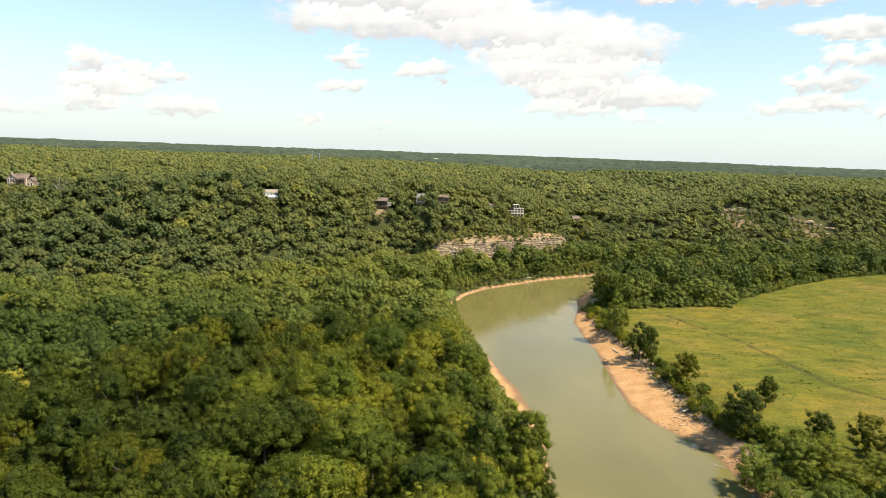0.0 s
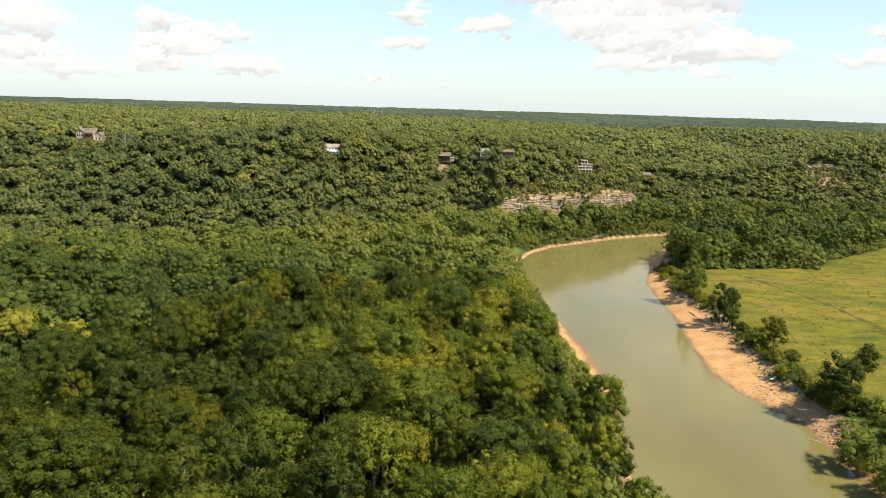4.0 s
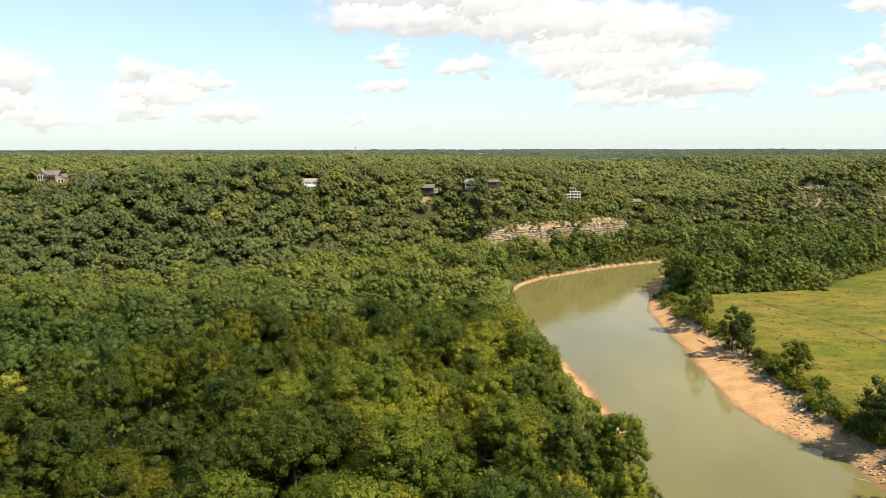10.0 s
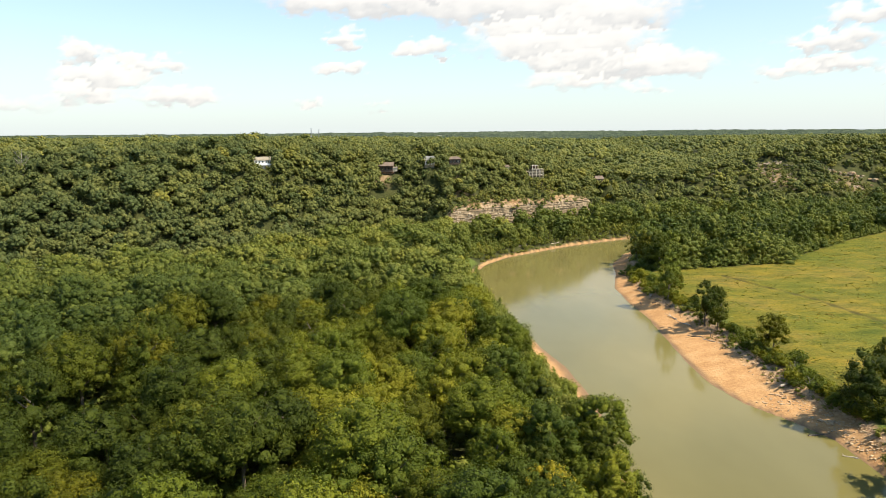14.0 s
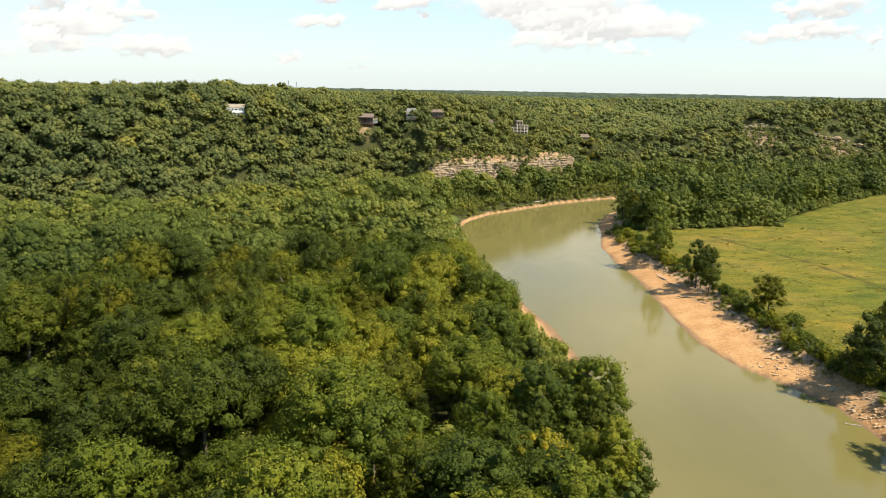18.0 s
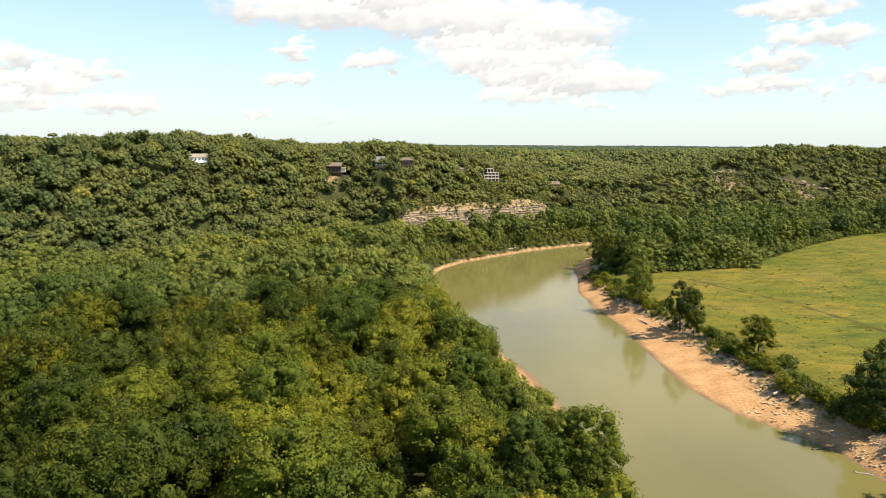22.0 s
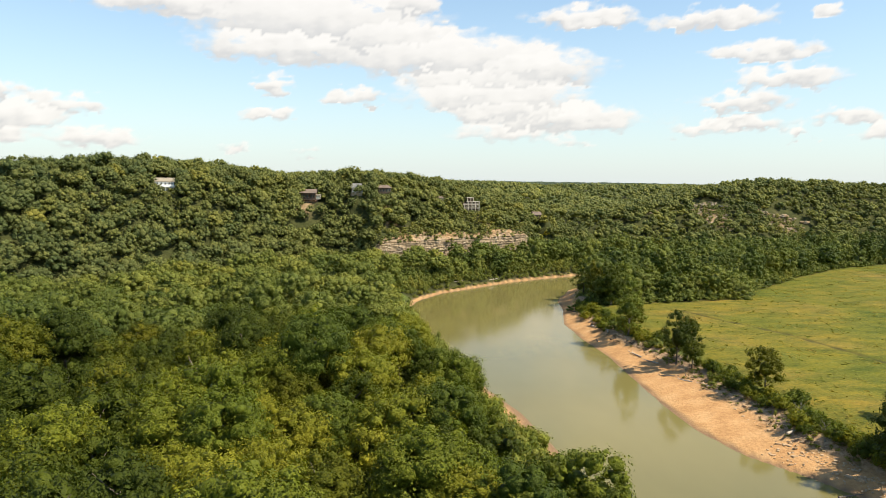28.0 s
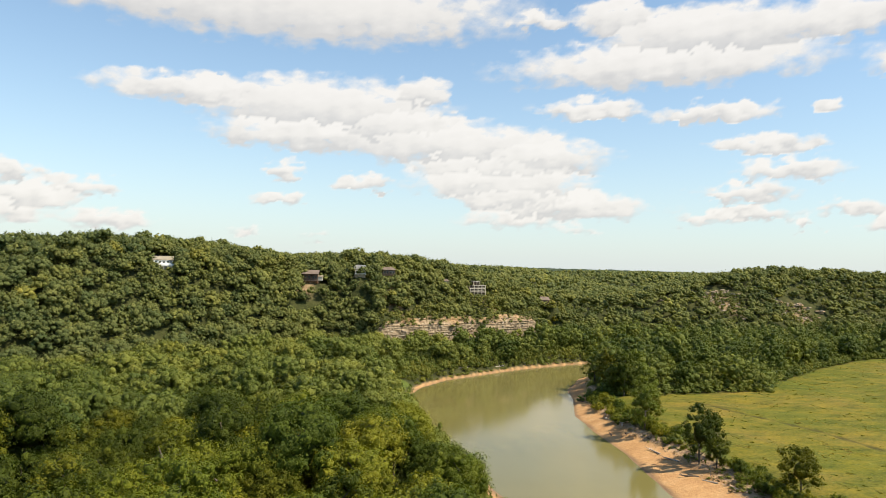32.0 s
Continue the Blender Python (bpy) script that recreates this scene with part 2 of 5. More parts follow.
green_c = ramp(gn, gl, g_fine.outputs[0], [(0.3, (0.045, 0.070, 0.014)), (0.7, (0.115, 0.140, 0.026))])
rut_c = mix(gn, gl, weight("rut"), meadow, (0.045, 0.040, 0.010))
g1 = mix(gn, gl, weight("meadow"), floor_c.outputs[0], rut_c)
g2 = mix(gn, gl, weight("verge"), g1, green_c.outputs[0])
g3 = mix(gn, gl, weight("bank"), g2, bank_c.outputs[0])
g4 = mix(gn, gl, weight("sand"), g3, wet_c)
gl.new(g4, gb.inputs["Base Color"])
gb.inputs["Roughness"].default_value = 0.95
gb.inputs["Specular IOR Level"].default_value = 0.15
bumped(gn, gl, gb, g_fine.outputs[0], 0.9, 0.35)

# Far woods beyond the plateau, distance haze painted into the colour as blue.
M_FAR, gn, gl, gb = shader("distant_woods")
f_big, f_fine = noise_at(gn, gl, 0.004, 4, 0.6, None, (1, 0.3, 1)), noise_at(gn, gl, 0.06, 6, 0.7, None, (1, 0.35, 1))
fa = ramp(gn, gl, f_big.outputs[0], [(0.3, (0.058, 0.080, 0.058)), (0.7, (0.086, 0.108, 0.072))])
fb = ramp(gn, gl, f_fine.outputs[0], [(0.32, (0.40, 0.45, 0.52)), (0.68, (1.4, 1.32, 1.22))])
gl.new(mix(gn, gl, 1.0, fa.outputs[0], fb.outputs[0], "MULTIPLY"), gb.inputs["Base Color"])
gb.inputs["Roughness"].default_value = 1.0
gb.inputs["Specular IOR Level"].default_value = 0.0
bumped(gn, gl, gb, f_fine.outputs[0], 1.0, 12.0)

# Silty river.
M_WATER, gn, gl, gb = shader("river_water")
w_big, w_fine = noise_at(gn, gl, 0.018, 4, 0.6, None, (1, 0.5, 1)), noise_at(gn, gl, 1.6, 4, 0.6)
gl.new(ramp(gn, gl, w_big.outputs[0], [(0.3, (0.134, 0.115, 0.036)), (0.55, (0.160, 0.138, 0.048)), (0.75, (0.190, 0.160, 0.061))]).outputs[0], gb.inputs["Base Color"])
gb.inputs["Roughness"].default_value = 0.09
gb.inputs["IOR"].default_value = 1.33
bumped(gn, gl, gb, w_fine.outputs[0], 0.08, 0.08)


# ---------------------------------------------------------------- mesh helpers
def part(name, bm, material, parent=None, label=""):
    me = bpy.data.meshes.new(name)
    bm.to_mesh(me)
    bm.free()
    me.materials.append(material)
    ob = new(name, me)
    if parent:
        ob.parent = parent
    if label:
        ob["label"] = label
    return ob


def from_arrays(name, verts, faces, material, attrs=None, smooth=False):
    """A mesh from numpy arrays; faces all of one size."""
    me = bpy.data.meshes.new(name)
    k = faces.shape[1]
    me.vertices.add(len(verts))
    me.vertices.foreach_set("co", np.ascontiguousarray(verts, np.float32).ravel())
    me.loops.add(faces.size)
    me.loops.foreach_set("vertex_index", np.ascontiguousarray(faces, np.int32).ravel())
    me.polygons.add(len(faces))
    me.polygons.foreach_set("loop_start", np.arange(0, faces.size, k, dtype=np.int32))
    me.update(calc_edges=True)
    for key, values in (attrs or {}).items():
        a = me.attributes.new(key, "FLOAT", "POINT")
        a.data.foreach_set("value", np.ascontiguousarray(values, np.float32))
    if smooth:
        me.polygons.foreach_set("use_smooth", np.ones(len(faces), bool))
    me.materials.append(material)
    me.validate()
    return me


def box(bm, x0, y0, z0, x1, y1, z1, bevel=0.0):
    vs = [bm.verts.new(p) for p in ((x0, y0, z0), (x1, y0, z0), (x1, y1, z0), (x0, y1, z0), (x0, y0, z1), (x1, y0, z1), (x1, y1, z1), (x0, y1, z1))]
    fs = [bm.faces.new([vs[i] for i in q]) for q in ((3, 2, 1, 0), (4, 5, 6, 7), (0, 1, 5, 4), (1, 2, 6, 5), (2, 3, 7, 6), (3, 0, 4, 7))]
    if bevel:
        bmesh.ops.bevel(bm, geom=list({e for f in fs for e in f.edges}), offset=bevel, segments=1, affect="EDGES")
    return vs


def tube(bm, pts, radii, sides=6):
    """A tapering limb along a line of points."""
    rings = []
    for i, p in enumerate(pts):
        a, b = Vector(pts[max(i - 1, 0)]), Vector(pts[min(i + 1, len(pts) - 1)])
        q = (b - a).to_track_quat("Z", "Y")
        rings.append([bm.verts.new(Vector(p) + q @ Vector((math.cos(2 * math.pi * k / sides) * radii[i], math.sin(2 * math.pi * k / sides) * radii[i], 0))) for k in range(sides)])
    for r, s in zip(rings, rings[1:]):
        for k in range(sides):
            bm.faces.new((r[k], r[(k + 1) % sides], s[(k + 1) % sides], s[k]))
    bm.faces.new(rings[0][::-1])
    bm.faces.new(rings[-1])


# ---------------------------------------------------------------- the lie of the land
# Water edges: the left shore runs up the near side, round the bend and along the bluff.
SHORE_L = np.array([(30, -700), (36, 60), (38, 170), (42, 205), (44, 232), (42, 262), (37, 285), (31, 325), (27, 375), (23, 410), (33, 440), (48, 463), (72, 484), (95, 504), (120, 520), (142, 532), (220, 566), (330, 605), (520, 650), (1200, 700)], float)
SHORE_R = np.array([(92, -700), (95, 60), (95, 185), (95, 207), (91, 217), (84, 230), (81, 247), (82, 268), (84, 290), (87, 320), (87, 346), (89, 376), (99, 410), (104, 435), (122, 472), (215, 522), (330, 562), (520, 606), (1200, 655)], float)
# Foot of the hills.
FOOT = np.array([(-1500, 250), (-500, 320), (-220, 352), (-130, 376), (-95, 410), (-58, 452), (-22, 482), (16, 501), (60, 531), (123, 574), (160, 596), (235, 612), (330, 634), (480, 675), (900, 720), (2500, 760)], float)
HOLLOW = np.array([(150, 560), (215, 720), (330, 900), (420, 1200), (300, 1700)], float)


def along(px, py, line):
    """Distance to a line of points, and the side (positive to its left)."""
    best, side = np.full(px.shape, 1e9), np.zeros(px.shape)
    for (ax, ay), (bx, by) in zip(line[:-1], line[1:]):
        dx, dy = bx - ax, by - ay
        u = np.clip(((px - ax) * dx + (py - ay) * dy) / (dx * dx + dy * dy), 0, 1)
        ex, ey = px - ax - u * dx, py - ay - u * dy
        d = np.hypot(ex, ey)
        near = d < best
        best = np.where(near, d, best)
        side = np.where(near, dx * ey - dy * ex, side)
    return best, np.sign(side)


def smooth(t):
    t = np.clip(t, 0, 1)
    return t * t * (3 - 2 * t)


def waves(x, y, size, seed):
    """Cheap smooth noise, about -1 to 1."""
    r = np.random.RandomState(seed)
    out = np.zeros_like(x)
    for k in range(5):
        a, ph = r.uniform(0, 6.28), r.uniform(0, 6.28, 2)
        fx, fy = math.cos(a) / size * (0.7 + 0.35 * k), math.sin(a) / size * (0.7 + 0.35 * k)
        out += np.sin(6.28 * (x * fx + y * fy) + ph[0]) * np.cos(6.28 * (x * fy - y * fx) * 0.8 + ph[1])
    return out / 2.6


# House terraces: x, y, height, radius
PADS = [(-257, 470, 57.5, 14), (-101, 493, 51.8, 8), (-25, 532, 46.6, 8), (3, 533, 52.6, 7), (21, 542, 52.0, 7), (83, 573, 41.5, 8), (57, 559, 46.5, 5), (146, 613, 37.0, 6)]

# Bare earth on the slopes: x, y, radius
BARE = [(-28, 524, 5), (18, 529, 5), (24, 520, 4), (318, 676, 13), (392, 682, 10), (262, 668, 3), (-256, 455, 9), (-12, 498, 6), (22, 530, 6), (30, 521, 5), (44, 530, 5), (66, 545, 6), (92, 563, 5)]


def land(x, y):
    """Height of the ground and the weights of its covers."""
    x, y = np.asarray(x, float), np.asarray(y, float)
    dl, sl = along(x, y, SHORE_L)
    dr, sr = along(x, y, SHORE_R)
    df, sf = along(x, y, FOOT)
    inside = (sl < 0) & (sr > 0)
    left = ~inside & (sl > 0)
    right = ~inside & ~left
    # right shore: a sand bar, then a cut bank up to the meadow
    bar = np.interp(y, [60, 200, 217, 235, 250, 268, 290, 310, 330, 360, 405, 440], [6, 7, 10, 16, 21, 19, 18, 16, 11, 11, 11, 9])
    bar = bar + 1.0 * waves(x, y, 23, 3) + 0.4 * waves(x, y, 9, 4)
    u = dr / bar
    zr = 2.3 * np.clip(u / 0.70, 0, 1) ** 0.85 + 2.3 * smooth((u - 0.62) / 0.55) + 1.2 * smooth((dr - bar) / 14)
    zr = zr + 0.25 * waves(x, y, 6, 7) * smooth(u * 2) * (u < 1.4) + 0.35 * waves(x, y, 60, 8) * smooth((dr - bar) / 30)
    # left shore
    strip = np.interp(y, [215, 228, 250, 275, 290, 380, 400, 430, 540], [0.8, 5.0, 8.0, 6.5, 1.0, 0.5, 1.0, 0.5, 0.5])
    strip = strip * (1 + 0.45 * waves(x, y, 19, 81))
    zl = 0.7 * np.clip(dl / (strip + 0.5), 0, 1) + 4.0 * smooth((dl - strip) / 9) + 0.6 * waves(x, y, 45, 9) * smooth(dl / 25)
    z = np.where(inside, -np.minimum(2.5, 0.12 * np.minimum(dl, dr)), np.where(left, zl, zr))
    # hills
    d = np.where(sf > 0, df, -df)
    crest = np.interp(x, [-600, -220, -175, -135, -100, -60, -40, 0, 30, 60, 105, 150, 230, 320, 420, 800], [56, 57, 57.5, 61.5, 61, 55, 54, 57.5, 58.5, 56, 50, 44, 52, 57, 60, 51])
    level = np.interp(x, [-300, -100, 0, 100], [60, 59, 57, 56]) + np.interp(x, [-600, 500], [9, 17]) * smooth((y - 1400) / 3400)
    crest = crest + (level - crest) * smooth((d - 100) / 240) + 2.0 * waves(x, y, 150, 11) * smooth((d - 60) / 150) + 2.2 * waves(x, y, 520, 12) * smooth((d - 250) / 500)
    crest = crest + 1.5 * waves(x, y, 1400, 14) * smooth((d - 1200) / 1500)
    width = np.interp(x, [-240, -170, -100, -40, 150, 260], [128, 98, 76, 72, 85, 92])
    soft_hill = smooth((d + 8) / width)
    cl = smooth((x - 2) / 14) * smooth((138 - x) / 14)
    zc = np.where(d < 3.5, 3 + 20 * smooth(d / 3.5), 23 + (crest - 5 - 23) * smooth((d - 3.5) / 46) ** 0.8)
    hill = (crest - 5) * soft_hill * (1 - cl) + np.maximum(zc, 0) * cl * (d > 0)
    dh, _ = along(x, y, HOLLOW)
    hill = hill * (1 - 0.5 * np.exp(-((dh / 85.0) ** 2)) * smooth((d - 20) / 60))
    z = z + np.where(inside, 0, hill)
    for px, py, pz, pr in PADS:
        w = np.exp(-((x - px) ** 2 + (y - py) ** 2) / (2 * pr * pr))
        z = z * (1 - w) + pz * w
    hilly = smooth((d + 6) / 12)
    meadow = np.where(right, smooth((dr - bar) / 4), 0) * (1 - hilly)
    sand = np.where(right, 1 - smooth((u - 0.70) / 0.16), np.where(left, 1 - smooth((dl - strip) / 1.6), 1.0))
    bank = np.where(right, smooth((u - 0.58 + 0.08 * waves(x, y, 7, 75)) / 0.14) * (1 - smooth((u - 1.02) / 0.16)), np.where(left, 0.6 * (1 - smooth((dl - strip - 0.5) / 1.6)), 0))
    verge = np.where(right, smooth((u - 0.98) / 0.12) * (1 - smooth((dr - bar - 4) / 5)), 0)
    verge = np.maximum(verge, np.where(left & (y > 396) & (y < 436) & (x < 40), smooth((dl - 2.5) / 2) * (1 - smooth((dl - 13) / 3)), 0))
    verge = np.maximum(verge, 0.8 * np.where(right & (y > 345), smooth((u - 0.55 + 0.2 * waves(x, y, 9, 77)) / 0.2) * (1 - smooth((u - 1.2) / 0.4)), 0) * smooth(waves(x, y, 12, 78) + 0.6))
    verge = np.maximum(verge, 0.06 * hilly * (1 - sand))
    for px, py, pr in BARE:
        w = np.exp(-((x - px) ** 2 + (y - py) ** 2) / (pr * pr))
        bank = np.maximum(bank, 0.6 * smooth(w * 1.6 + 0.3 * waves(x, y, 7, 79) - 0.2))
    wet = 1 - smooth((z - 0.12) / 0.3)
    return {"z": z, "d": d, "dl": dl, "dr": dr, "inside": inside, "left": left, "right": right, "bar": bar, "meadow": meadow, "sand": sand, "bank": bank, "verge": verge, "wet": wet, "cliff": cl}


def height(x, y):
    return float(land(np.array([x]), np.array([y]))["z"][0])


# Far edge of the meadow, where the belt of trees begins.
MEADOW_EDGE = np.array([(104, 396), (121, 388), (150, 395), (186, 403), (202, 424), (260, 473), (322, 521), (380, 546), (520, 575), (900, 600)], float)
TRACK = np.array([(139, 373), (146, 353), (156, 325), (160, 294), (162, 276), (164, 260), (169, 252), (209, 190)], float)


def stepped(*runs):
    """Grid lines: (start, end, step) runs joined, steps growing evenly where start and end steps differ."""
    out = []
    for a, b, s0, s1 in runs:
        p, s = a, s0
        n = max(1, int(abs(b - a) / ((s0 + s1) / 2)))
        w = np.cumsum(np.linspace(s0, s1, n))
        out += list(a + (b - a) * np.r_[0, w[:-1]] / w[-1])
    return np.array(out + [runs[-1][1]])


gx = stepped((-4900, -900, 260, 60), (-900, -280, 60, 5), (-280, 15, 5, 4), (15, 130, 1.4, 1.4), (130, 195, 1.4, 1.4), (195, 420, 3, 6), (420, 1200, 5, 60), (1200, 4900, 60, 260))
gy = stepped((-1200, 40, 120, 8), (40, 150, 6, 2), (150, 420, 1.8, 1.8), (420, 720, 3, 4), (720, 1500, 4, 30), (1500, 4900, 30, 120))
GX, GY = np.meshgrid(gx, gy)
L = land(GX.ravel(), GY.ravel())
dm, sm = along(GX.ravel(), GY.ravel(), MEADOW_EDGE)
L["meadow"] = L["meadow"] * smooth((-sm * dm + 3) / 6)
dt, _ = along(GX.ravel(), GY.ravel(), TRACK)
nx, ny = len(gx), len(gy)
ii, jj = np.meshgrid(np.arange(nx - 1), np.arange(ny - 1))
q = (jj * nx + ii).ravel()
g_faces = np.stack([q, q + 1, q + nx + 1, q + nx], 1)
rut = (1 - smooth((dt - 0.6) / 1.2)) * np.clip(0.7 + 0.6 * waves(GX.ravel(), GY.ravel(), 14, 71), 0, 1)
g_mesh = from_arrays("ground", np.stack([GX.ravel(), GY.ravel(), L["z"] - 0.2 * rut], 1), g_faces, M_GROUND,
                     {k: L[k] for k in ("meadow", "sand", "bank", "verge", "wet")} | {"rut": rut}, True)
tagged(new("ground", g_mesh), "river valley ground with forest floor, sand bar and yellow-green meadow", "ground", kind="structure")

bm = bmesh.new()
bmesh.ops.create_grid(bm, x_segments=40, y_segments=60, size=1)
for v in bm.verts:
    v.co = Vector((340 + v.co.x * 480, v.co.y * 720, 0))
tagged(part("water", bm, M_WATER), "silty olive-brown river water with a smooth surface", "water", kind="structure")

# ---------------------------------------------------------------- clouds, far off
PUFFS = []


def puff(az, el, w, h, full=1.0):
    PUFFS.append((az, el, w, h, full))


puff(-7.3, 19.8, 19.6, 3.2), puff(-13.0, 12.9, 6.8, 1.2), puff(-3.0, 12.5, 9.6, 2.3), puff(-5.0, 10.2, 6.6, 1.4), puff(3.0, 11.2, 5.0, 1.6)
puff(4.9, 13.9, 2.3, 1.4), puff(23.2, 15.8, 12.2, 1.8), puff(20.1, 19.4, 3.5, 1.5), puff(27.7, 18.1, 7.7, 2.0)
puff(18.4, 12.7, 4.8, 0.9), puff(27.8, 12.2, 4.6, 0.8), puff(7.6, 9.9, 9.2, 1.9), puff(14.5, 9.0, 5.6, 1.6), puff(10.5, 8.2, 6.5, 1.3)
puff(11.3, 6.9, 7.2, 1.6), puff(16.8, 5.2, 7.2, 1.2), puff(13.0, 5.8, 5.5, 1.1), puff(12.3, 4.1, 4.5, 0.8, 0.6), puff(-5.5, 7.3, 1.5, 0.9)
puff(0.3, 6.8, 2.3, 0.8), puff(-6.3, 5.2, 1.8, 0.7), puff(-24.3, 6.0, 2.1, 0.8), puff(-20.1, 5.2, 2.4, 0.9)
puff(-23.2, 4.3, 3.2, 1.0), puff(-24.5, 3.1, 2.4, 0.8, 0.7), puff(31.4, 9.8, 3.8, 0.8), puff(32.9, 7.9, 4.0, 0.8)
puff(29.9, 6.3, 3.3, 0.8), puff(30.3, 4.8, 3.6, 0.6, 0.7), puff(36.9, 5.1, 2.2, 0.6), puff(34.1, 4.0, 1.2, 0.5)
puff(38.8, 4.1, 1.5, 0.8), puff(36.8, 18.1, 4.2, 1.6), puff(14.2, 19.4, 2.0, 0.7), puff(35.3, 12.3, 0.8, 0.5)
puff(-8.8, 2.5, 1.4, 0.5, 0.5), puff(-3.2, 2.4, 1.9, 0.5, 0.5), puff(17.3, 3.4, 1.8, 0.5, 0.5), puff(27.5, 4.4, 2.6, 0.6, 0.6)
puff(-33.1, 5.4, 3.0, 1.7), puff(-33.0, 3.4, 2.4, 0.9, 0.7), puff(-30.4, 2.4, 5.0, 0.9, 0.5), puff(-18.2, 3.0, 3.6, 0.8, 0.6)
puff(44.0, 8.0, 4.0, 1.4), puff(43.0, 15.0, 5.0, 1.6), puff(-40.0, 11.0, 6.0, 1.8), puff(5.0, 26.0, 16.0, 2.4)

caz, cel = np.linspace(-50, 54, 417), np.linspace(-0.6, 30, 145)
CA, CE = np.meshgrid(caz, cel)
CA, CE = CA.ravel(), CE.ravel()
wa = CA + 0.8 * waves(CA, CE * 2, 5.0, 21) + 0.45 * waves(CA, CE * 2, 1.9, 22)
we = CE + 0.42 * waves(CA, CE * 2, 4.5, 23) + 0.22 * waves(CA, CE * 2, 1.7, 24)
dens, under = np.zeros_like(CA), np.zeros_like(CA)
for az, el, w, h, full in PUFFS:
    v = (we - el) / h
    v = np.where(v < 0, v * 1.25, v)
    one = full * np.clip(1.25 - np.sqrt(((wa - az) / w) ** 2 + v**2), 0, 1)
    under = np.where(one > dens, np.clip(0.5 - v * 0.55, 0, 1), under)
    dens = 1 - (1 - dens) * (1 - 0.8 * one)
dens = dens * smooth((CA + 50) / 6) * smooth((54 - CA) / 6) * smooth((30 - CE) / 4)
R_SKY = 4860.0
c_verts = np.stack([R_SKY * np.sin(np.radians(CA)) * np.cos(np.radians(CE)), 50 + R_SKY * np.cos(np.radians(CA)) * np.cos(np.radians(CE)), 60 + R_SKY * np.sin(np.radians(CE))], 1)
na, ne = len(caz), len(cel)
ii, jj = np.meshgrid(np.arange(na - 1), np.arange(ne - 1))
q = (jj * na + ii).ravel()
M_CLOUD, cn, cl_, cb = shader("cumulus")
cn.remove(cb)
a_d, a_u = cn.new("ShaderNodeAttribute"), cn.new("ShaderNodeAttribute")
a_d.attribute_name, a_u.attribute_name = "dens", "under"
c_n1, c_n2 = noise_at(cn, cl_, 0.0055, 6, 0.52, None, (1, 1, 1.8)), noise_at(cn, cl_, 0.0022, 4, 0.5, None, (1, 1, 2.2))
mul = cn.new("ShaderNodeMath")
mul.operation = "MULTIPLY_ADD"
mul.inputs[1].default_value = 1.15
cl_.new(c_n1.outputs[0], mul.inputs[0])
cl_.new(a_d.outputs["Fac"], mul.inputs[2])
alpha = ramp(cn, cl_, mul.outputs[0], [(0.58, (0, 0, 0)), (0.80, (0.45,) * 3), (1.0, (0.93,) * 3)])
gate = ramp(cn, cl_, a_d.outputs["Fac"], [(0.02, (0, 0, 0)), (0.22, (1, 1, 1))])
al = mix(cn, cl_, 1.0, alpha.outputs[0], gate.outputs[0], "MULTIPLY")
haze = cn.new("ShaderNodeAttribute")
haze.attribute_name = "haze"
# Undersides greyer: cloud shade painted into the colour of a glowing sheet.
shade = mix(cn, cl_, 0.45, a_u.outputs["Color"], c_n2.outputs["Color"], "OVERLAY")
c_col = ramp(cn, cl_, shade, [(0.20, (0.60, 0.588, 0.57)), (0.52, (0.55, 0.54, 0.522)), (0.88, (0.43, 0.43, 0.43))])
em, trn, ms = cn.new("ShaderNodeEmission"), cn.new("ShaderNodeBsdfTransparent"), cn.new("ShaderNodeMixShader")
cl_.new(c_col.outputs[0], em.inputs[0])
cl_.new(al, ms.inputs[0])
cl_.new(em.outputs[0], ms.inputs[2])
# Low pale glow on the same sheet paints the horizon haze.
em_h, ms_h = cn.new("ShaderNodeEmission"), cn.new("ShaderNodeMixShader")
em_h.inputs[0].default_value = (0.455, 0.50, 0.52, 1)
cl_.new(haze.outputs["Fac"], ms_h.inputs[0])
cl_.new(trn.outputs[0], ms_h.inputs[1])
cl_.new(em_h.outputs[0], ms_h.inputs[2])
cl_.new(ms_h.outputs[0], ms.inputs[1])
cl_.new(ms.outputs[0], cn["Material Output"].inputs[0])
c_mesh = from_arrays("backdrop", c_verts, np.stack([q, q + 1, q + na + 1, q + na], 1), M_CLOUD, {"dens": dens, "under": under, "haze": 0.88 * np.exp(-np.maximum(CE, 0) / 8.5) * smooth((CA + 50) / 6) * smooth((54 - CA) / 6)}, True)
clouds = tagged(new("backdrop", c_mesh), "white cumulus clouds with grey undersides in a blue sky", "clouds", kind="structure")
clouds.visible_shadow = False


# ---------------------------------------------------------------- trees
def ball(sub):
    bm = bmesh.new()
    bmesh.ops.create_icosphere(bm, subdivisions=sub, radius=1)
    bm.verts.ensure_lookup_table()
    v = np.array([v.co[:] for v in bm.verts])
    f = np.array([[v.index for v in f.verts] for f in bm.faces])
    bm.free()
    return v, f


BALL = ball(1)
GOLDEN = 2.39996


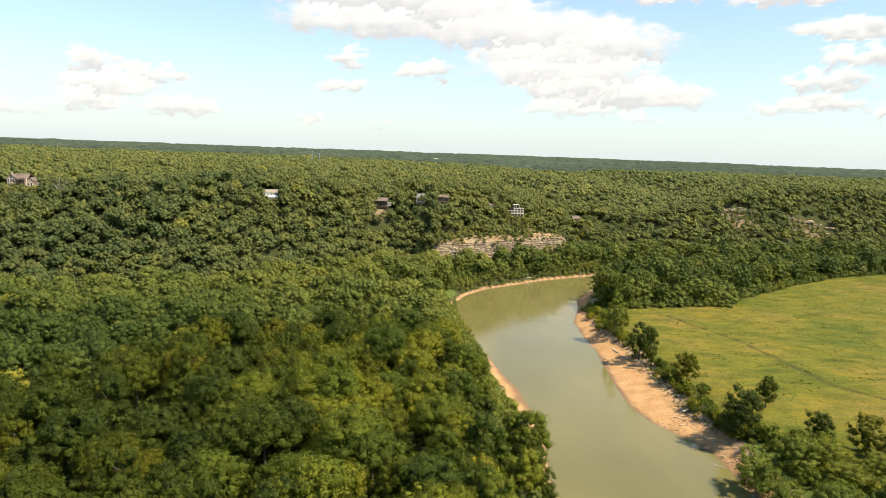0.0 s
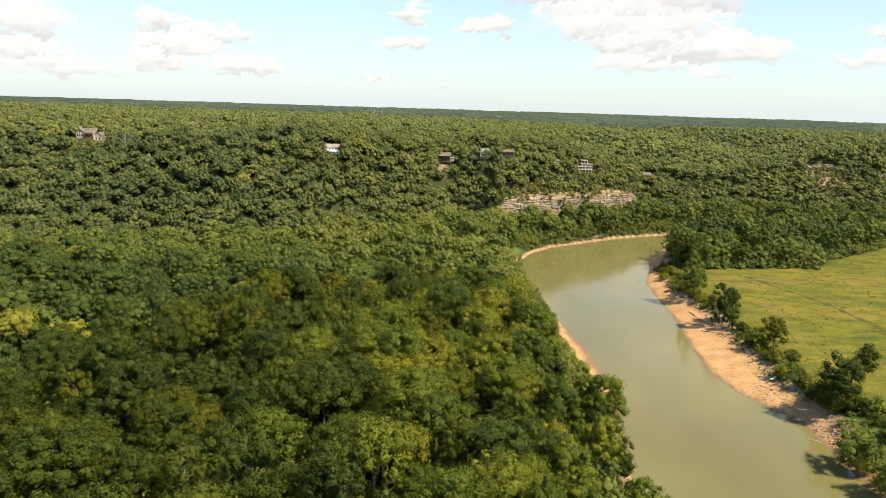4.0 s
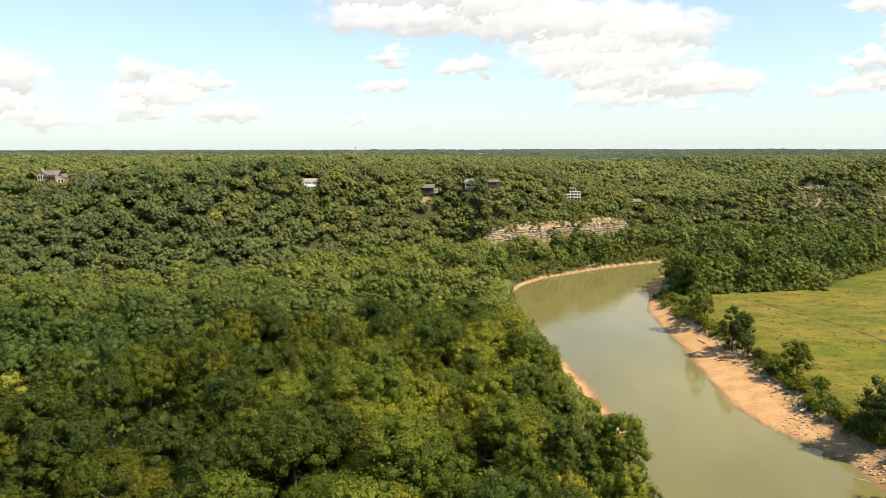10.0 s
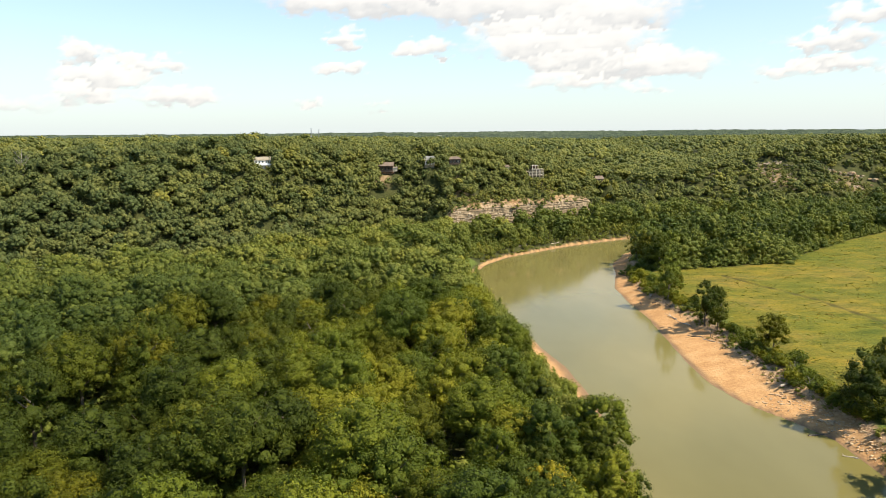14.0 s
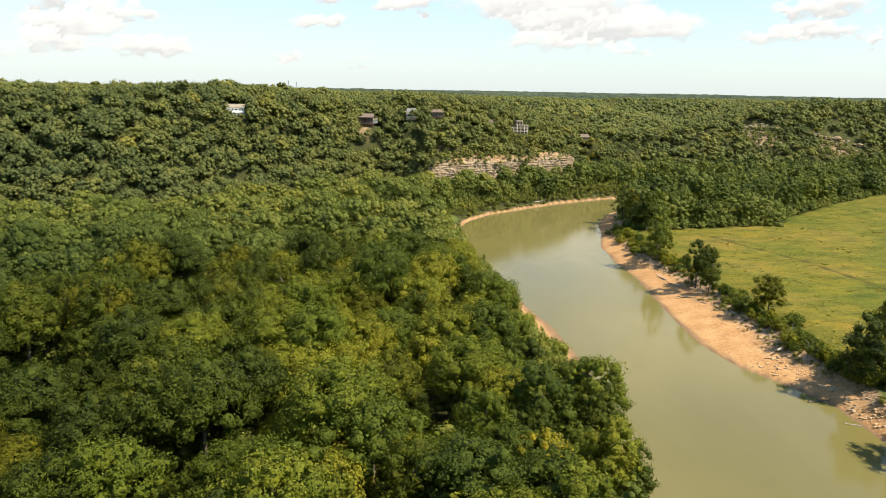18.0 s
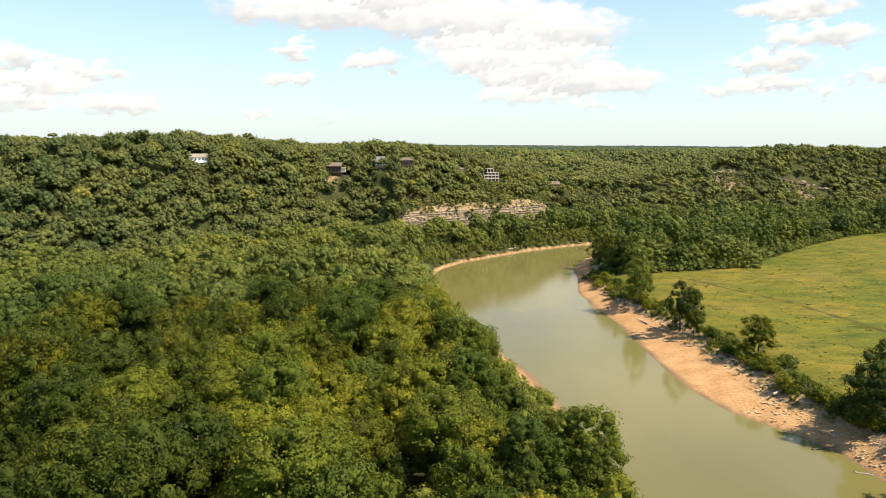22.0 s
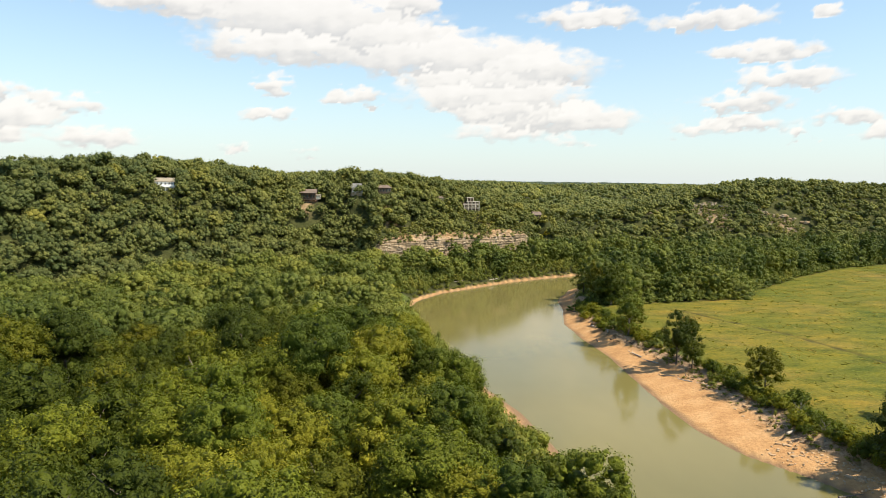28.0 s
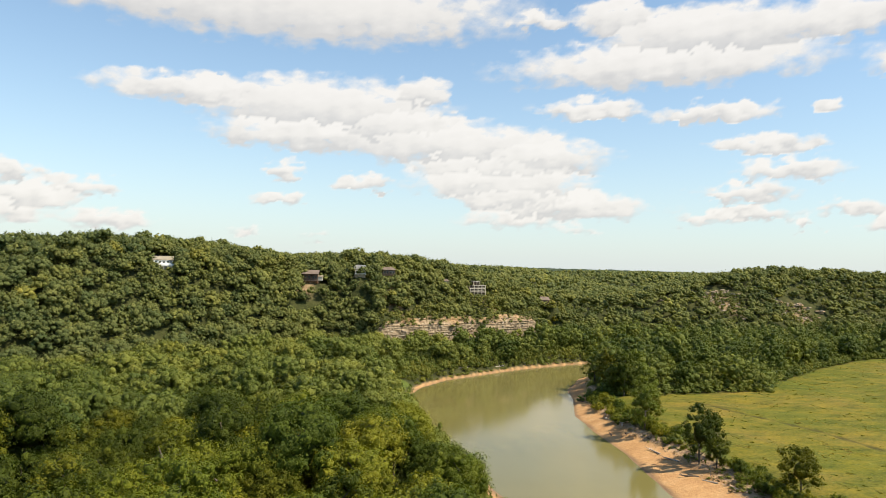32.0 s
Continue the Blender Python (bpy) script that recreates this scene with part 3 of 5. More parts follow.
def crown_arrays(seed, wide, deep, boughs, leaves, size, girth=(0.13, 0.20), low=-0.2, heart=0.74, loose=0.42, ragged=0.15, per=4):
    """A crown from z = 0 up to deep: a dome of rounded boughs, each a rough leafy heart clad in small sprays of leaves.
    Returns vertices, triangles and a shade for each bough."""
    rng = np.random.RandomState(seed)
    mid = deep * np.interp(low, [-0.9, 0.0], [0.5, 0.30])
    axes = np.array([wide / 2, wide / 2, 0]) * np.array([*rng.uniform(0.88, 1.1, 2), 1])
    k = np.arange(boughs)
    z = 1 - (k + 0.5) / boughs * (1 - low)
    a = k * GOLDEN + rng.uniform(0, 6.28)
    flat = np.sqrt(1 - z * z)
    dirs = np.stack([flat * np.cos(a), flat * np.sin(a), z], 1) + rng.normal(0, 0.13, (boughs, 3))
    dirs /= np.linalg.norm(dirs, axis=1)[:, None]
    radii = wide * (girth[0] + (girth[1] - girth[0]) * rng.uniform(0, 1, boughs) ** 1.5)
    w1, w2 = rng.normal(size=3), rng.normal(size=3)
    far = (1 + ragged * np.sin(dirs @ w1 * 2.2 + 1.0) * 0.6 + ragged * np.sin(dirs @ w2 * 3.5) * 0.5) * rng.uniform(0.86, 1.06, boughs)
    up = np.where(dirs[:, 2] > 0, deep - mid, mid)
    centres = np.stack([dirs[:, 0] * (axes[0] - radii * 0.8) * far, dirs[:, 1] * (axes[1] - radii * 0.8) * far, mid + dirs[:, 2] * np.maximum(up - radii * 0.8, 0.1 * deep) * far], 1)
    bv, bf = BALL
    vs, fs, ts, n = [], [], [], 0
    shade = rng.uniform(0, 1, boughs)
    # a filler ball in the crown; its fixed low tone paints inner shade
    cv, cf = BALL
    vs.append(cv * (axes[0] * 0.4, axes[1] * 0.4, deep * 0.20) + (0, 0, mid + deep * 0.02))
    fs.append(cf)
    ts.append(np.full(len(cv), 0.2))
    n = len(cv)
    mids = bv[bf].mean(1)
    for c, r, d, t in zip(centres, radii, dirs, shade):
        keep = bf[mids @ d > -0.35]
        used, inv = np.unique(keep, return_inverse=True)
        v = bv[used] * (1 + rng.uniform(-0.25, 0.25, (len(used), 1)))
        vs.append(c + v * r * heart * (1, 1, 0.88))
        fs.append(inv.reshape(-1, 3) + n)
        ts.append(np.full(len(used), t))
        n += len(used)
    tufts = max(1, leaves // per)
    pick = rng.choice(boughs, tufts, p=radii**2 / (radii**2).sum())
    out = rng.normal(size=(tufts, 3)) + dirs[pick] * 0.9
    out[:, 2] += 0.35
    out /= np.linalg.norm(out, axis=1)[:, None]
    tip = centres[pick] + out * (radii[pick] * rng.uniform(0.72, 1.22, tufts))[:, None] * (1, 1, 0.9)
    tip, out, pick = np.repeat(tip, per, 0), np.repeat(out, per, 0), np.repeat(pick, per)
    m = tufts * per
    jit = rng.normal(size=(m, 3))
    pos = tip + jit * size * 0.75
    nrm = out + loose * jit + rng.normal(scale=0.22, size=(m, 3))
    nrm /= np.linalg.norm(nrm, axis=1)[:, None]
    e1 = np.cross(nrm, rng.normal(size=(m, 3)))
    e1 /= np.linalg.norm(e1, axis=1)[:, None]
    e2 = np.cross(nrm, e1)
    s = (size * rng.uniform(0.55, 1.4, m))[:, None]
    vs.append(np.stack([pos + e1 * s * 0.60, pos - e1 * s * 0.30 + e2 * s * 0.5, pos - e1 * s * 0.30 - e2 * s * 0.5], 1).reshape(-1, 3))
    fs.append(np.arange(m * 3).reshape(-1, 3) + n)
    ts.append(np.repeat(np.clip(shade[pick] + rng.normal(0, 0.1, m), 0, 1), 3))
    return np.concatenate(vs), np.concatenate(fs), np.concatenate(ts)


def trunk_bm(seed, tall, wide, base):
    rng = random.Random(seed)
    bm = bmesh.new()
    r = 0.018 * tall + 0.06
    lean = (rng.uniform(-0.4, 0.4), rng.uniform(-0.4, 0.4))
    top = (lean[0], lean[1], tall * 0.72)
    tube(bm, [(0, 0, -1.2), (0, 0, 0.3), (lean[0] * 0.3, lean[1] * 0.3, tall * base), top], [r * 1.5, r, r * 0.75, r * 0.25], 7)
    for k in range(5):
        a, z = k * 1.3 + rng.uniform(-0.3, 0.3), tall * (base * 0.85 + 0.09 * k)
        d = wide * rng.uniform(0.14, 0.24)
        tube(bm, [(0, 0, z), (math.cos(a) * d * 0.5, math.sin(a) * d * 0.5, z + d * 0.45), (math.cos(a) * d, math.sin(a) * d, z + d * 1.0)], [r * 0.45, r * 0.3, r * 0.1], 5)
    return bm


class Kind:
    """One build of tree: its crown and trunk meshes, shared by all trees of that build."""

    def __init__(self, seed, tall, wide, boughs, leaves, base=0.42, size=0.34, material=None, low=-0.2, girth=(0.075, 0.19), loose=0.36, ragged=0.24, heart=0.64):
        deep = tall * (1 - base)
        v, f, t = crown_arrays(seed, wide, deep, boughs, leaves, size, girth, low, heart, loose=loose, ragged=ragged)
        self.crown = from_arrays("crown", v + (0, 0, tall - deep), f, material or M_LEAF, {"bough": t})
        bm = trunk_bm(seed, tall, wide, min(base + 0.1, 0.45))
        self.trunk = bpy.data.meshes.new("trunk")
        bm.to_mesh(self.trunk)
        bm.free()
        self.trunk.materials.append(M_BARK)
        self.tall, self.wide = tall, wide


def plant(kind, x, y, turn, scale, label, group, sink=0.0):
    tree = tagged(new("tree"), label, "tree", group)
    tree.matrix_basis = pose(x, y, height(x, y) - sink, 0, 0, turn)
    for name, mesh in (("trunk", kind.trunk), ("crown", kind.crown)):
        ob = new(name, mesh)
        ob.parent = tree
        ob.scale = (scale[0], scale[0], scale[1])
    return tree


def joined_woods(name, label, xs, ys, zs, talls, wides, variants, tints, rng, material=None, whole=False):
    """Many small trees as one mesh. whole: the crown reaches the ground; else it keeps its own proportions at the top of the stem."""
    vs, fs, ts, bs, n = [], [], [], [], 0
    for x, y, z, ta, wi, k, tint in zip(xs, ys, zs, talls, wides, rng.randint(0, len(variants), len(xs)), tints):
        v, f, t = variants[k]
        a, lift = rng.uniform(0, 6.28), rng.uniform(0.85, 1.2)
        c, s = math.cos(a) * wi, math.sin(a) * wi
        up = v[:, 2] * ta + z if whole else z + ta + (v[:, 2] - v[:, 2].max()) * wi * lift
        vs.append(np.stack([v[:, 0] * c - v[:, 1] * s + x, v[:, 0] * s + v[:, 1] * c + y, up], 1))
        fs.append(f + n)
        ts.append(np.full(len(v), tint))
        bs.append(t)
        n += len(v)
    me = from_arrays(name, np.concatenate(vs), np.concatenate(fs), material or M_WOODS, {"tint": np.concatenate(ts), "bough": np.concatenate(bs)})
    return tagged(new(name, me), label, "woods", kind="stuff")


def jittered(x0, x1, y0, y1, step, rng):
    a, b = np.meshgrid(np.arange(x0, x1, step), np.arange(y0, y1, step))
    a = a + (np.arange(b.shape[0])[:, None] % 2) * step * 0.5
    return (a + rng.uniform(-0.36, 0.36, a.shape) * step).ravel(), (b + rng.uniform(-0.36, 0.36, b.shape) * step).ravel()


def tint_of(x, y, rng, bias=0.0):
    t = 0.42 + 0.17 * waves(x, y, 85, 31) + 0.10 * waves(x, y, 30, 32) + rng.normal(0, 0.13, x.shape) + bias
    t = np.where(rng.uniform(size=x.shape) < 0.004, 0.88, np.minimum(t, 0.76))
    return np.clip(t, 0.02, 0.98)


# Clearings round the houses: (x, y, radius, reach of the treeless sight lane cut towards the camera's start)
CLEAR = [(-256, 470, 16, 34), (-101, 493, 8.5, 24), (-25, 532, 7, 14), (3, 533, 3.5, 0), (21, 542, 5.5, 9), (82, 573, 9.5, 20), (57, 559, 3, 1), (146, 613, 3.5, 0), (318, 681, 17, 34), (392, 686, 14, 26), (410, 688, 11, 22)]


def wooded(x, y, g):
    """Where trees may stand."""
    dm, sm = along(x, y, MEADOW_EDGE)
    ok = ~g["inside"]
    ok &= ~(g["left"] & (g["dl"] < np.interp(y, [190, 207, 230, 258, 290, 320, 370, 392, 410, 430], [1.0, 6.5, 16, 22, 20, 16, 12.5, 14, 16, 6])))
    ok &= ~(g["right"] & (sm * dm < 2.0))
    ok &= ~(g["right"] & (g["dr"] < np.interp(y, [380, 440, 500], [14, 13, 7])))
    ok &= ~((g["cliff"] > 0.85) & (g["d"] > -3.2) & (g["d"] < 7))
    for cx, cy, r, reach in CLEAR:
        ok &= np.hypot(x - cx, y - cy) > r
        ok &= ~((np.abs(x - cx * (y / cy)) < r * 0.8) & (y < cy) & (y > cy - reach))
    return ok


def in_view(x, y, margin=6.0):
    """The wedge of land that the flight ever looks at."""
    a = np.degrees(np.arctan2(x, y + 4))
    b = np.degrees(np.arctan2(x, np.maximum(y - 100, 1)))
    return (y > 70) & (np.maximum(a, b) > -36 - margin) & (a < 42 + margin)


rng = np.random.RandomState(5)
KINDS = [
    Kind(101, 17.0, 13.0, 45, 4744), Kind(102, 20.0, 11.5, 39, 4174, 0.40), Kind(103, 15.5, 14.5, 54, 5503),
    Kind(104, 20.0, 15.5, 51, 5692), Kind(105, 14.5, 9.5, 30, 2846), Kind(110, 16.5, 12.5, 42, 4554, 0.36),
]
DARKS = [
    Kind(106, 18.5, 10.0, 33, 3226, 0.36, material=M_LEAF_DARK), Kind(107, 17.5, 15.0, 54, 5692, material=M_LEAF_DARK), Kind(108, 13.5, 9.0, 30, 2656, 0.36, material=M_LEAF_DARK),
    Kind(109, 19.0, 13.0, 45, 4744, material=M_LEAF_DARK), Kind(111, 16.0, 13.5, 48, 4934, material=M_LEAF_DARK),
]
EDGES = [
    Kind(112, 13.0, 10.0, 51, 4364, 0.04, low=-0.85, heart=0.80), Kind(113, 15.5, 10.5, 54, 4744, 0.04, low=-0.85, heart=0.80),
    Kind(114, 11.5, 9.5, 45, 4174, 0.04, low=-0.85, heart=0.80, material=M_LEAF_PALE), Kind(115, 14.0, 10.0, 51, 4364, 0.04, low=-0.85, heart=0.80, material=M_LEAF_DARK),
]
# Near forest on the left flat.
fx, fy = jittered(-330, 60, 72, 500, 9.6, rng)
g = land(fx, fy)
keep = wooded(fx, fy, g) & g["left"] & (g["d"] < -4) & in_view(fx, fy)
fx, fy, fz, fdl = fx[keep], fy[keep], g["z"][keep], g["dl"][keep]
near = np.hypot(fx * 1.25, fy - 150)
order = np.argsort(near)
first, rest = order[:300], order[300:]
words = ["dense dark green broadleaf tree in the riverside forest", "rounded mid-green broadleaf tree in the riverside forest", "broad yellow-green tree crown in the riverside forest"]
for i in first:
    # Dark kinds favour the left: dark species there, plus lens falloff painted in.
    dark = rng.uniform() < max(np.interp(fx[i], [-50, -28, -8, 25], [1.0, 0.6, 0.15, 0.1]), 0.6 * float(smooth((fy[i] - 180) / 50)) * float(smooth((-14 - fx[i]) / 20)))
    k = (DARKS if dark else KINDS)[rng.randint(5)]
    s = float(np.clip(rng.normal(0.98, 0.17), 0.66, 1.25 if fdl[i] > 34 else (1.1 if fy[i] < 212 else 0.95)))
    if fdl[i] < 22 and fy[i] < 400:
        k = EDGES[rng.randint(4)]
    plant(k, fx[i], fy[i], rng.uniform(0, 360), (s, s * rng.uniform(0.9, 1.1)), words[0] if dark else words[1 + rng.randint(2)], "forest trees on the river flat")
M_LEAF_RUST = leaf_material("rust_leaves", True, [(0.0, (0.30, 0.115, 0.020)), (1.0, (0.34, 0.140, 0.025))])
rusty = Kind(140, 12.0, 5.0, 12, 700, 0.5, material=M_LEAF_RUST)
plant(rusty, -46, 187, 40, (0.8, 1.2), "small rust-orange dying tree among green crowns", "forest trees on the river flat")
# Filler added below the crowns: hides the floor, darker tint paints the gaps' shade.
under_variants = [crown_arrays(180 + k, 1.0, 0.8, 12, 300, 0.050, (0.12, 0.24), -0.2, heart=0.66) for k in range(6)]
ux, uy = jittered(-330, 66, 72, 540, 7.0, rng)
g = land(ux, uy)
keep = ~g["inside"] & (g["left"] | (ux > 60)) & (g["dl"] > np.interp(uy, [190, 230, 258, 290, 390, 405, 430, 445], [8, 18, 22, 20, 14, 18, 17, 7])) & (g["d"] < 2) & in_view(ux, uy) & (uy < 520)
ux, uy, uz = ux[keep], uy[keep], g["z"][keep]
n = len(ux)
joined_woods("understory_filler", "filler saplings beneath the forest trees, shade painted into their tint", ux, uy, uz, rng.uniform(6.0, 10.5, n), rng.uniform(6.5, 10.0, n), under_variants, tint_of(ux, uy, rng, -0.12), rng)
mid_variants = [crown_arrays(200 + k, 1.0, (0.62, 0.74, 0.86)[k % 3], 32 + k % 5, 1160, 0.038, (0.08, 0.20), -0.25, loose=0.38, ragged=0.24) for k in range(14)]
n = len(rest)
# Tint rises with distance; its drop leftward mixes dark species and painted lens falloff.
joined_woods("forest_canopy", "dense mixed green riverside forest canopy", fx[rest], fy[rest], fz[rest], (17.2 + 2.2 * waves(fx[rest], fy[rest], 24, 51) + rng.normal(0, 2.7, n)) * (1 - 0.10 * smooth((fx[rest] - 2) / 16) * smooth((fy[rest] - 462) / 20)), np.clip(rng.normal(12.0, 2.4, n), 7.5, 18), mid_variants, tint_of(fx[rest], fy[rest], rng, 0.16 * smooth((fy[rest] - 220) / 120) - 0.06 - 0.42 * smooth((-12 - fx[rest]) / 55) * smooth((400 - fy[rest]) / 150)), rng)

# Trees on the far shore, in the belt behind the meadow and on the slopes.
slope_variants = [crown_arrays(300 + k, 1.0, (0.66, 0.8, 0.95)[k % 3], 18 + k % 3, 310, 0.056, (0.11, 0.23), -0.2, ragged=0.15) for k in range(14)]
valley_variants = [crown_arrays(330 + k, 1.0, (1.15, 1.3, 1.45)[k % 3], 32 + k % 5, 800, 0.050, (0.09, 0.20), -0.8, loose=0.55, ragged=0.25) for k in range(12)]
top_variants = [crown_arrays(350 + k, 1.0, (0.62, 0.78)[k % 2], 8, 60, 0.085, (0.16, 0.28), -0.1) for k in range(12)]
fx, fy = jittered(-60, 560, 380, 700, 9.2, rng)
g = land(fx, fy)
keep = wooded(fx, fy, g) & (g["d"] < -4) & (g["right"] | (fx > 60)) & in_view(fx, fy, 2)
fx, fy, fz = fx[keep], fy[keep], g["z"][keep]
n = len(fx)
joined_woods("valley_woods", "tall dense green trees on the valley floor behind the meadow", fx, fy, fz - 0.5, 16.8 + 2.4 * waves(fx, fy, 26, 52) + rng.normal(0, 2.8, n), np.clip(rng.normal(12.6, 2.8, n), 7.5, 19), valley_variants, tint_of(fx, fy, rng, -0.12 - 0.10 * smooth((fx - 240) / 150)), rng)
fx, fy = jittered(-430, 190, 330, 640, 5.3, rng)
g = land(fx, fy)
keep = wooded(fx, fy, g) & (g["d"] >= -4) & (g["d"] < 105) & in_view(fx, fy, 2)
fx, fy, fz = fx[keep], fy[keep], g["z"][keep]
n = len(fx)
joined_woods("hillside_woods", "dense green deciduous woods on the steep hillside", fx, fy, fz - 0.5, 10.2 + 1.5 * waves(fx, fy, 30, 53) + rng.normal(0, 1.5, n), np.clip(rng.normal(9.0, 1.8, n), 5.5, 14), slope_variants, tint_of(fx, fy, rng, -0.26 * smooth((-20 - fx) / 130)), rng, M_HAZED_LEAF)
fx, fy = jittered(-430, 640, 430, 775, 7.2, rng)
g = land(fx, fy)
keep = wooded(fx, fy, g) & (g["d"] >= -4) & ((g["d"] >= 105) | (fx >= 190)) & in_view(fx, fy, 2)
fx, fy, fz = fx[keep], fy[keep], g["z"][keep]
n = len(fx)
joined_woods("ridge_woods", "green deciduous woods along the ridge tops", fx, fy, fz - 0.5, 10.8 + 1.6 * waves(fx, fy, 30, 53) + rng.normal(0, 1.5, n), np.clip(rng.normal(10.0, 2.0, n), 6, 15), top_variants, tint_of(fx, fy, rng, 0.0), rng, M_HAZED_LEAF)
# Plateau.
far_variants = [crown_arrays(400 + k, 1.0, 0.6, 3, 12, 0.14, (0.24, 0.36), 0.1) for k in range(10)]
fx, fy = jittered(-950, 1150, 768, 1250, 10.5, rng)
keep = in_view(fx, fy)
fx, fy = fx[keep], fy[keep]
n = len(fx)
joined_woods("plateau_woods", "distant green wooded plateau above the river", fx, fy, land(fx, fy)["z"] - 2, rng.uniform(8.5, 13, n), rng.uniform(9, 15, n), far_variants, tint_of(fx, fy, rng), rng, M_HAZED_LEAF)
fx, fy = jittered(-1250, 1500, 1250, 1745, 14.0, rng)
keep = in_view(fx, fy, 3)
fx, fy = fx[keep], fy[keep]
n = len(fx)
joined_woods("outer_plateau_woods", "far green woods rolling away beyond the river hills", fx, fy, land(fx, fy)["z"] - 2, rng.uniform(8.5, 13.5, n), rng.uniform(13, 21, n), far_variants, tint_of(fx, fy, rng, -0.08), rng, M_HAZED_LEAF)
# Far woods to the horizon: a rough quilt of tree tops.
hx, hy = np.meshgrid(stepped((-4000, -1500, 90, 40), (-1500, 1700, 16, 16), (1700, 4200, 40, 90)), stepped((1235, 2400, 13, 22), (2400, 4850, 22, 60)))
sh = hx.shape
hx, hy = hx.ravel() + rng.uniform(-5, 5, hx.size), hy.ravel()
hz = land(hx, hy)["z"] + np.interp(hy, [1715, 1750], [-6, 9]) + rng.uniform(-3.2, 3.2, hx.size) * np.interp(hy, [1380, 4800], [1, 1.6])
ii, jj = np.meshgrid(np.arange(sh[1] - 1), np.arange(sh[0] - 1))
q = (jj * sh[1] + ii).ravel()
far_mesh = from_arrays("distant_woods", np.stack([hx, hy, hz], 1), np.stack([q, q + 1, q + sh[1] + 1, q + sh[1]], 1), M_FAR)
tagged(new("distant_woods", far_mesh), "wooded plains out to the horizon, haze painted in as blue-green", "woods", kind="stuff")

# ---------------------------------------------------------------- limestone bluff
def block_mesh(name, seed, material):
    """A weathered block about one metre each way."""
    r = random.Random(seed)
    bm = bmesh.new()
    box(bm, -0.5, -0.5, -0.5, 0.5, 0.5, 0.5, 0.12)
    for v in bm.verts:
        v.co += Vector((r.uniform(-0.13, 0.13), r.uniform(-0.13, 0.13), r.uniform(-0.10, 0.10)))
    me = bpy.data.meshes.new(name)
    bm.to_mesh(me)
    bm.free()
    me.materials.append(material)
    return me


BLOCKS = {m.name: [block_mesh("stone_block", 50 + k, m) for k in range(4)] for m in (M_ROCK, M_ROCK_RED, M_ROCK_DARK, M_RUBBLE)}


def stone(parent, mesh, x, y, z, sx, sy, sz, turn, name="stone_block", tilt=0.0):
    ob = new(name, mesh)
    ob.parent = parent
    ob.matrix_basis = pose(x, y, z, tilt, tilt * 0.6, turn) @ Matrix.Diagonal((sx, sy, sz, 1))
    return ob


rb = random.Random(8)
bluff = tagged(new("bluff"), "layered tan and grey limestone bluff above the river trees", "cliff", kind="structure")
CLIFF = [(13, 499), (16, 501), (60, 531), (127, 577)]
cum = [0.0]
for (ax, ay), (bx, by) in zip(CLIFF, CLIFF[1:]):
    cum.append(cum[-1] + math.hypot(bx - ax, by - ay))


def on_cliff(s):
    for k in range(len(CLIFF) - 1):
        if s <= cum[k + 1] or k == len(CLIFF) - 2:
            (ax, ay), (bx, by) = CLIFF[k], CLIFF[k + 1]
            u = (s - cum[k]) / (cum[k + 1] - cum[k])
            return ax + (bx - ax) * u, ay + (by - ay) * u, math.degrees(math.atan2(by - ay, bx - ax))


def cliff_face(s, z, beds):
    """How far the rock stands out of the cliff line at s along it and z up it."""
    bed = beds[int(np.clip((z - 2) / 0.62, 0, len(beds) - 1))]
    out = 0.27 * bed + 1.1 * noise.noise((s * 0.045, z * 0.05, 3.1)) + 0.9 * noise.noise((s * 0.16, z * 0.22, 7.7)) + 0.55 * noise.noise((s * 0.6, z * 0.9, 1.3)) + 0.3 * noise.noise((s * 1.4, z * 1.6, 2.3))
    out -= 0.5 * max(0.0, 0.10 - abs(noise.noise((s * 0.11, z * 0.02, 9.4)))) * 10
    return out - 0.62 * max(0.0, z - 23.8 - 1.4 * noise.noise((s * 0.06, 0.0, 5.5)))


# Bedding: each layer stands out or is set back by its own measure.
BEDS = [rb.choice((-1.0, -0.5, -0.2, 0.1, 0.3, 0.7)) for k in range(48)]
rows, columns = np.arange(3.0, 29.6, 0.31), np.arange(0.0, cum[-1] + 0.1, 0.62)
f_verts, f_soil = [], []
for s in columns:
    x, y, a = on_cliff(min(s, cum[-1]))
    nx_, ny_ = math.sin(radians(a)), -math.cos(radians(a))
    end = 8.0 * max(0.0, 1 - s / 9) + 7.0 * max(0.0, 1 - (cum[-1] - s) / 9)
    crown_z = 27.2 + 1.7 * noise.noise((s * 0.07, 2.0, 0.4)) + 0.8 * noise.noise((s * 0.4, 6.0, 0.4)) - end
    for z in rows:
        zz = min(z, crown_z)
        o = cliff_face(s, zz, BEDS) - (z - zz) * 2.5 - end * 0.12
        f_verts.append((x + nx_ * o, y + ny_ * o, zz - (z - zz) * 0.15))
        f_soil.append(min(1.0, max(0.0, (zz - 22.6 + 3.2 * noise.noise((s * 0.09, z * 0.12, 4.4))) / 4.5)))
nr = len(rows)
ii, jj = np.meshgrid(np.arange(len(columns) - 1), np.arange(nr - 1))
q = (ii * nr + jj).ravel()
face = new("rock_face", from_arrays("rock_face", np.array(f_verts), np.stack([q, q + nr, q + nr + 1, q + 1], 1), M_BLUFF, {"soil": f_soil}))
face.parent = bluff
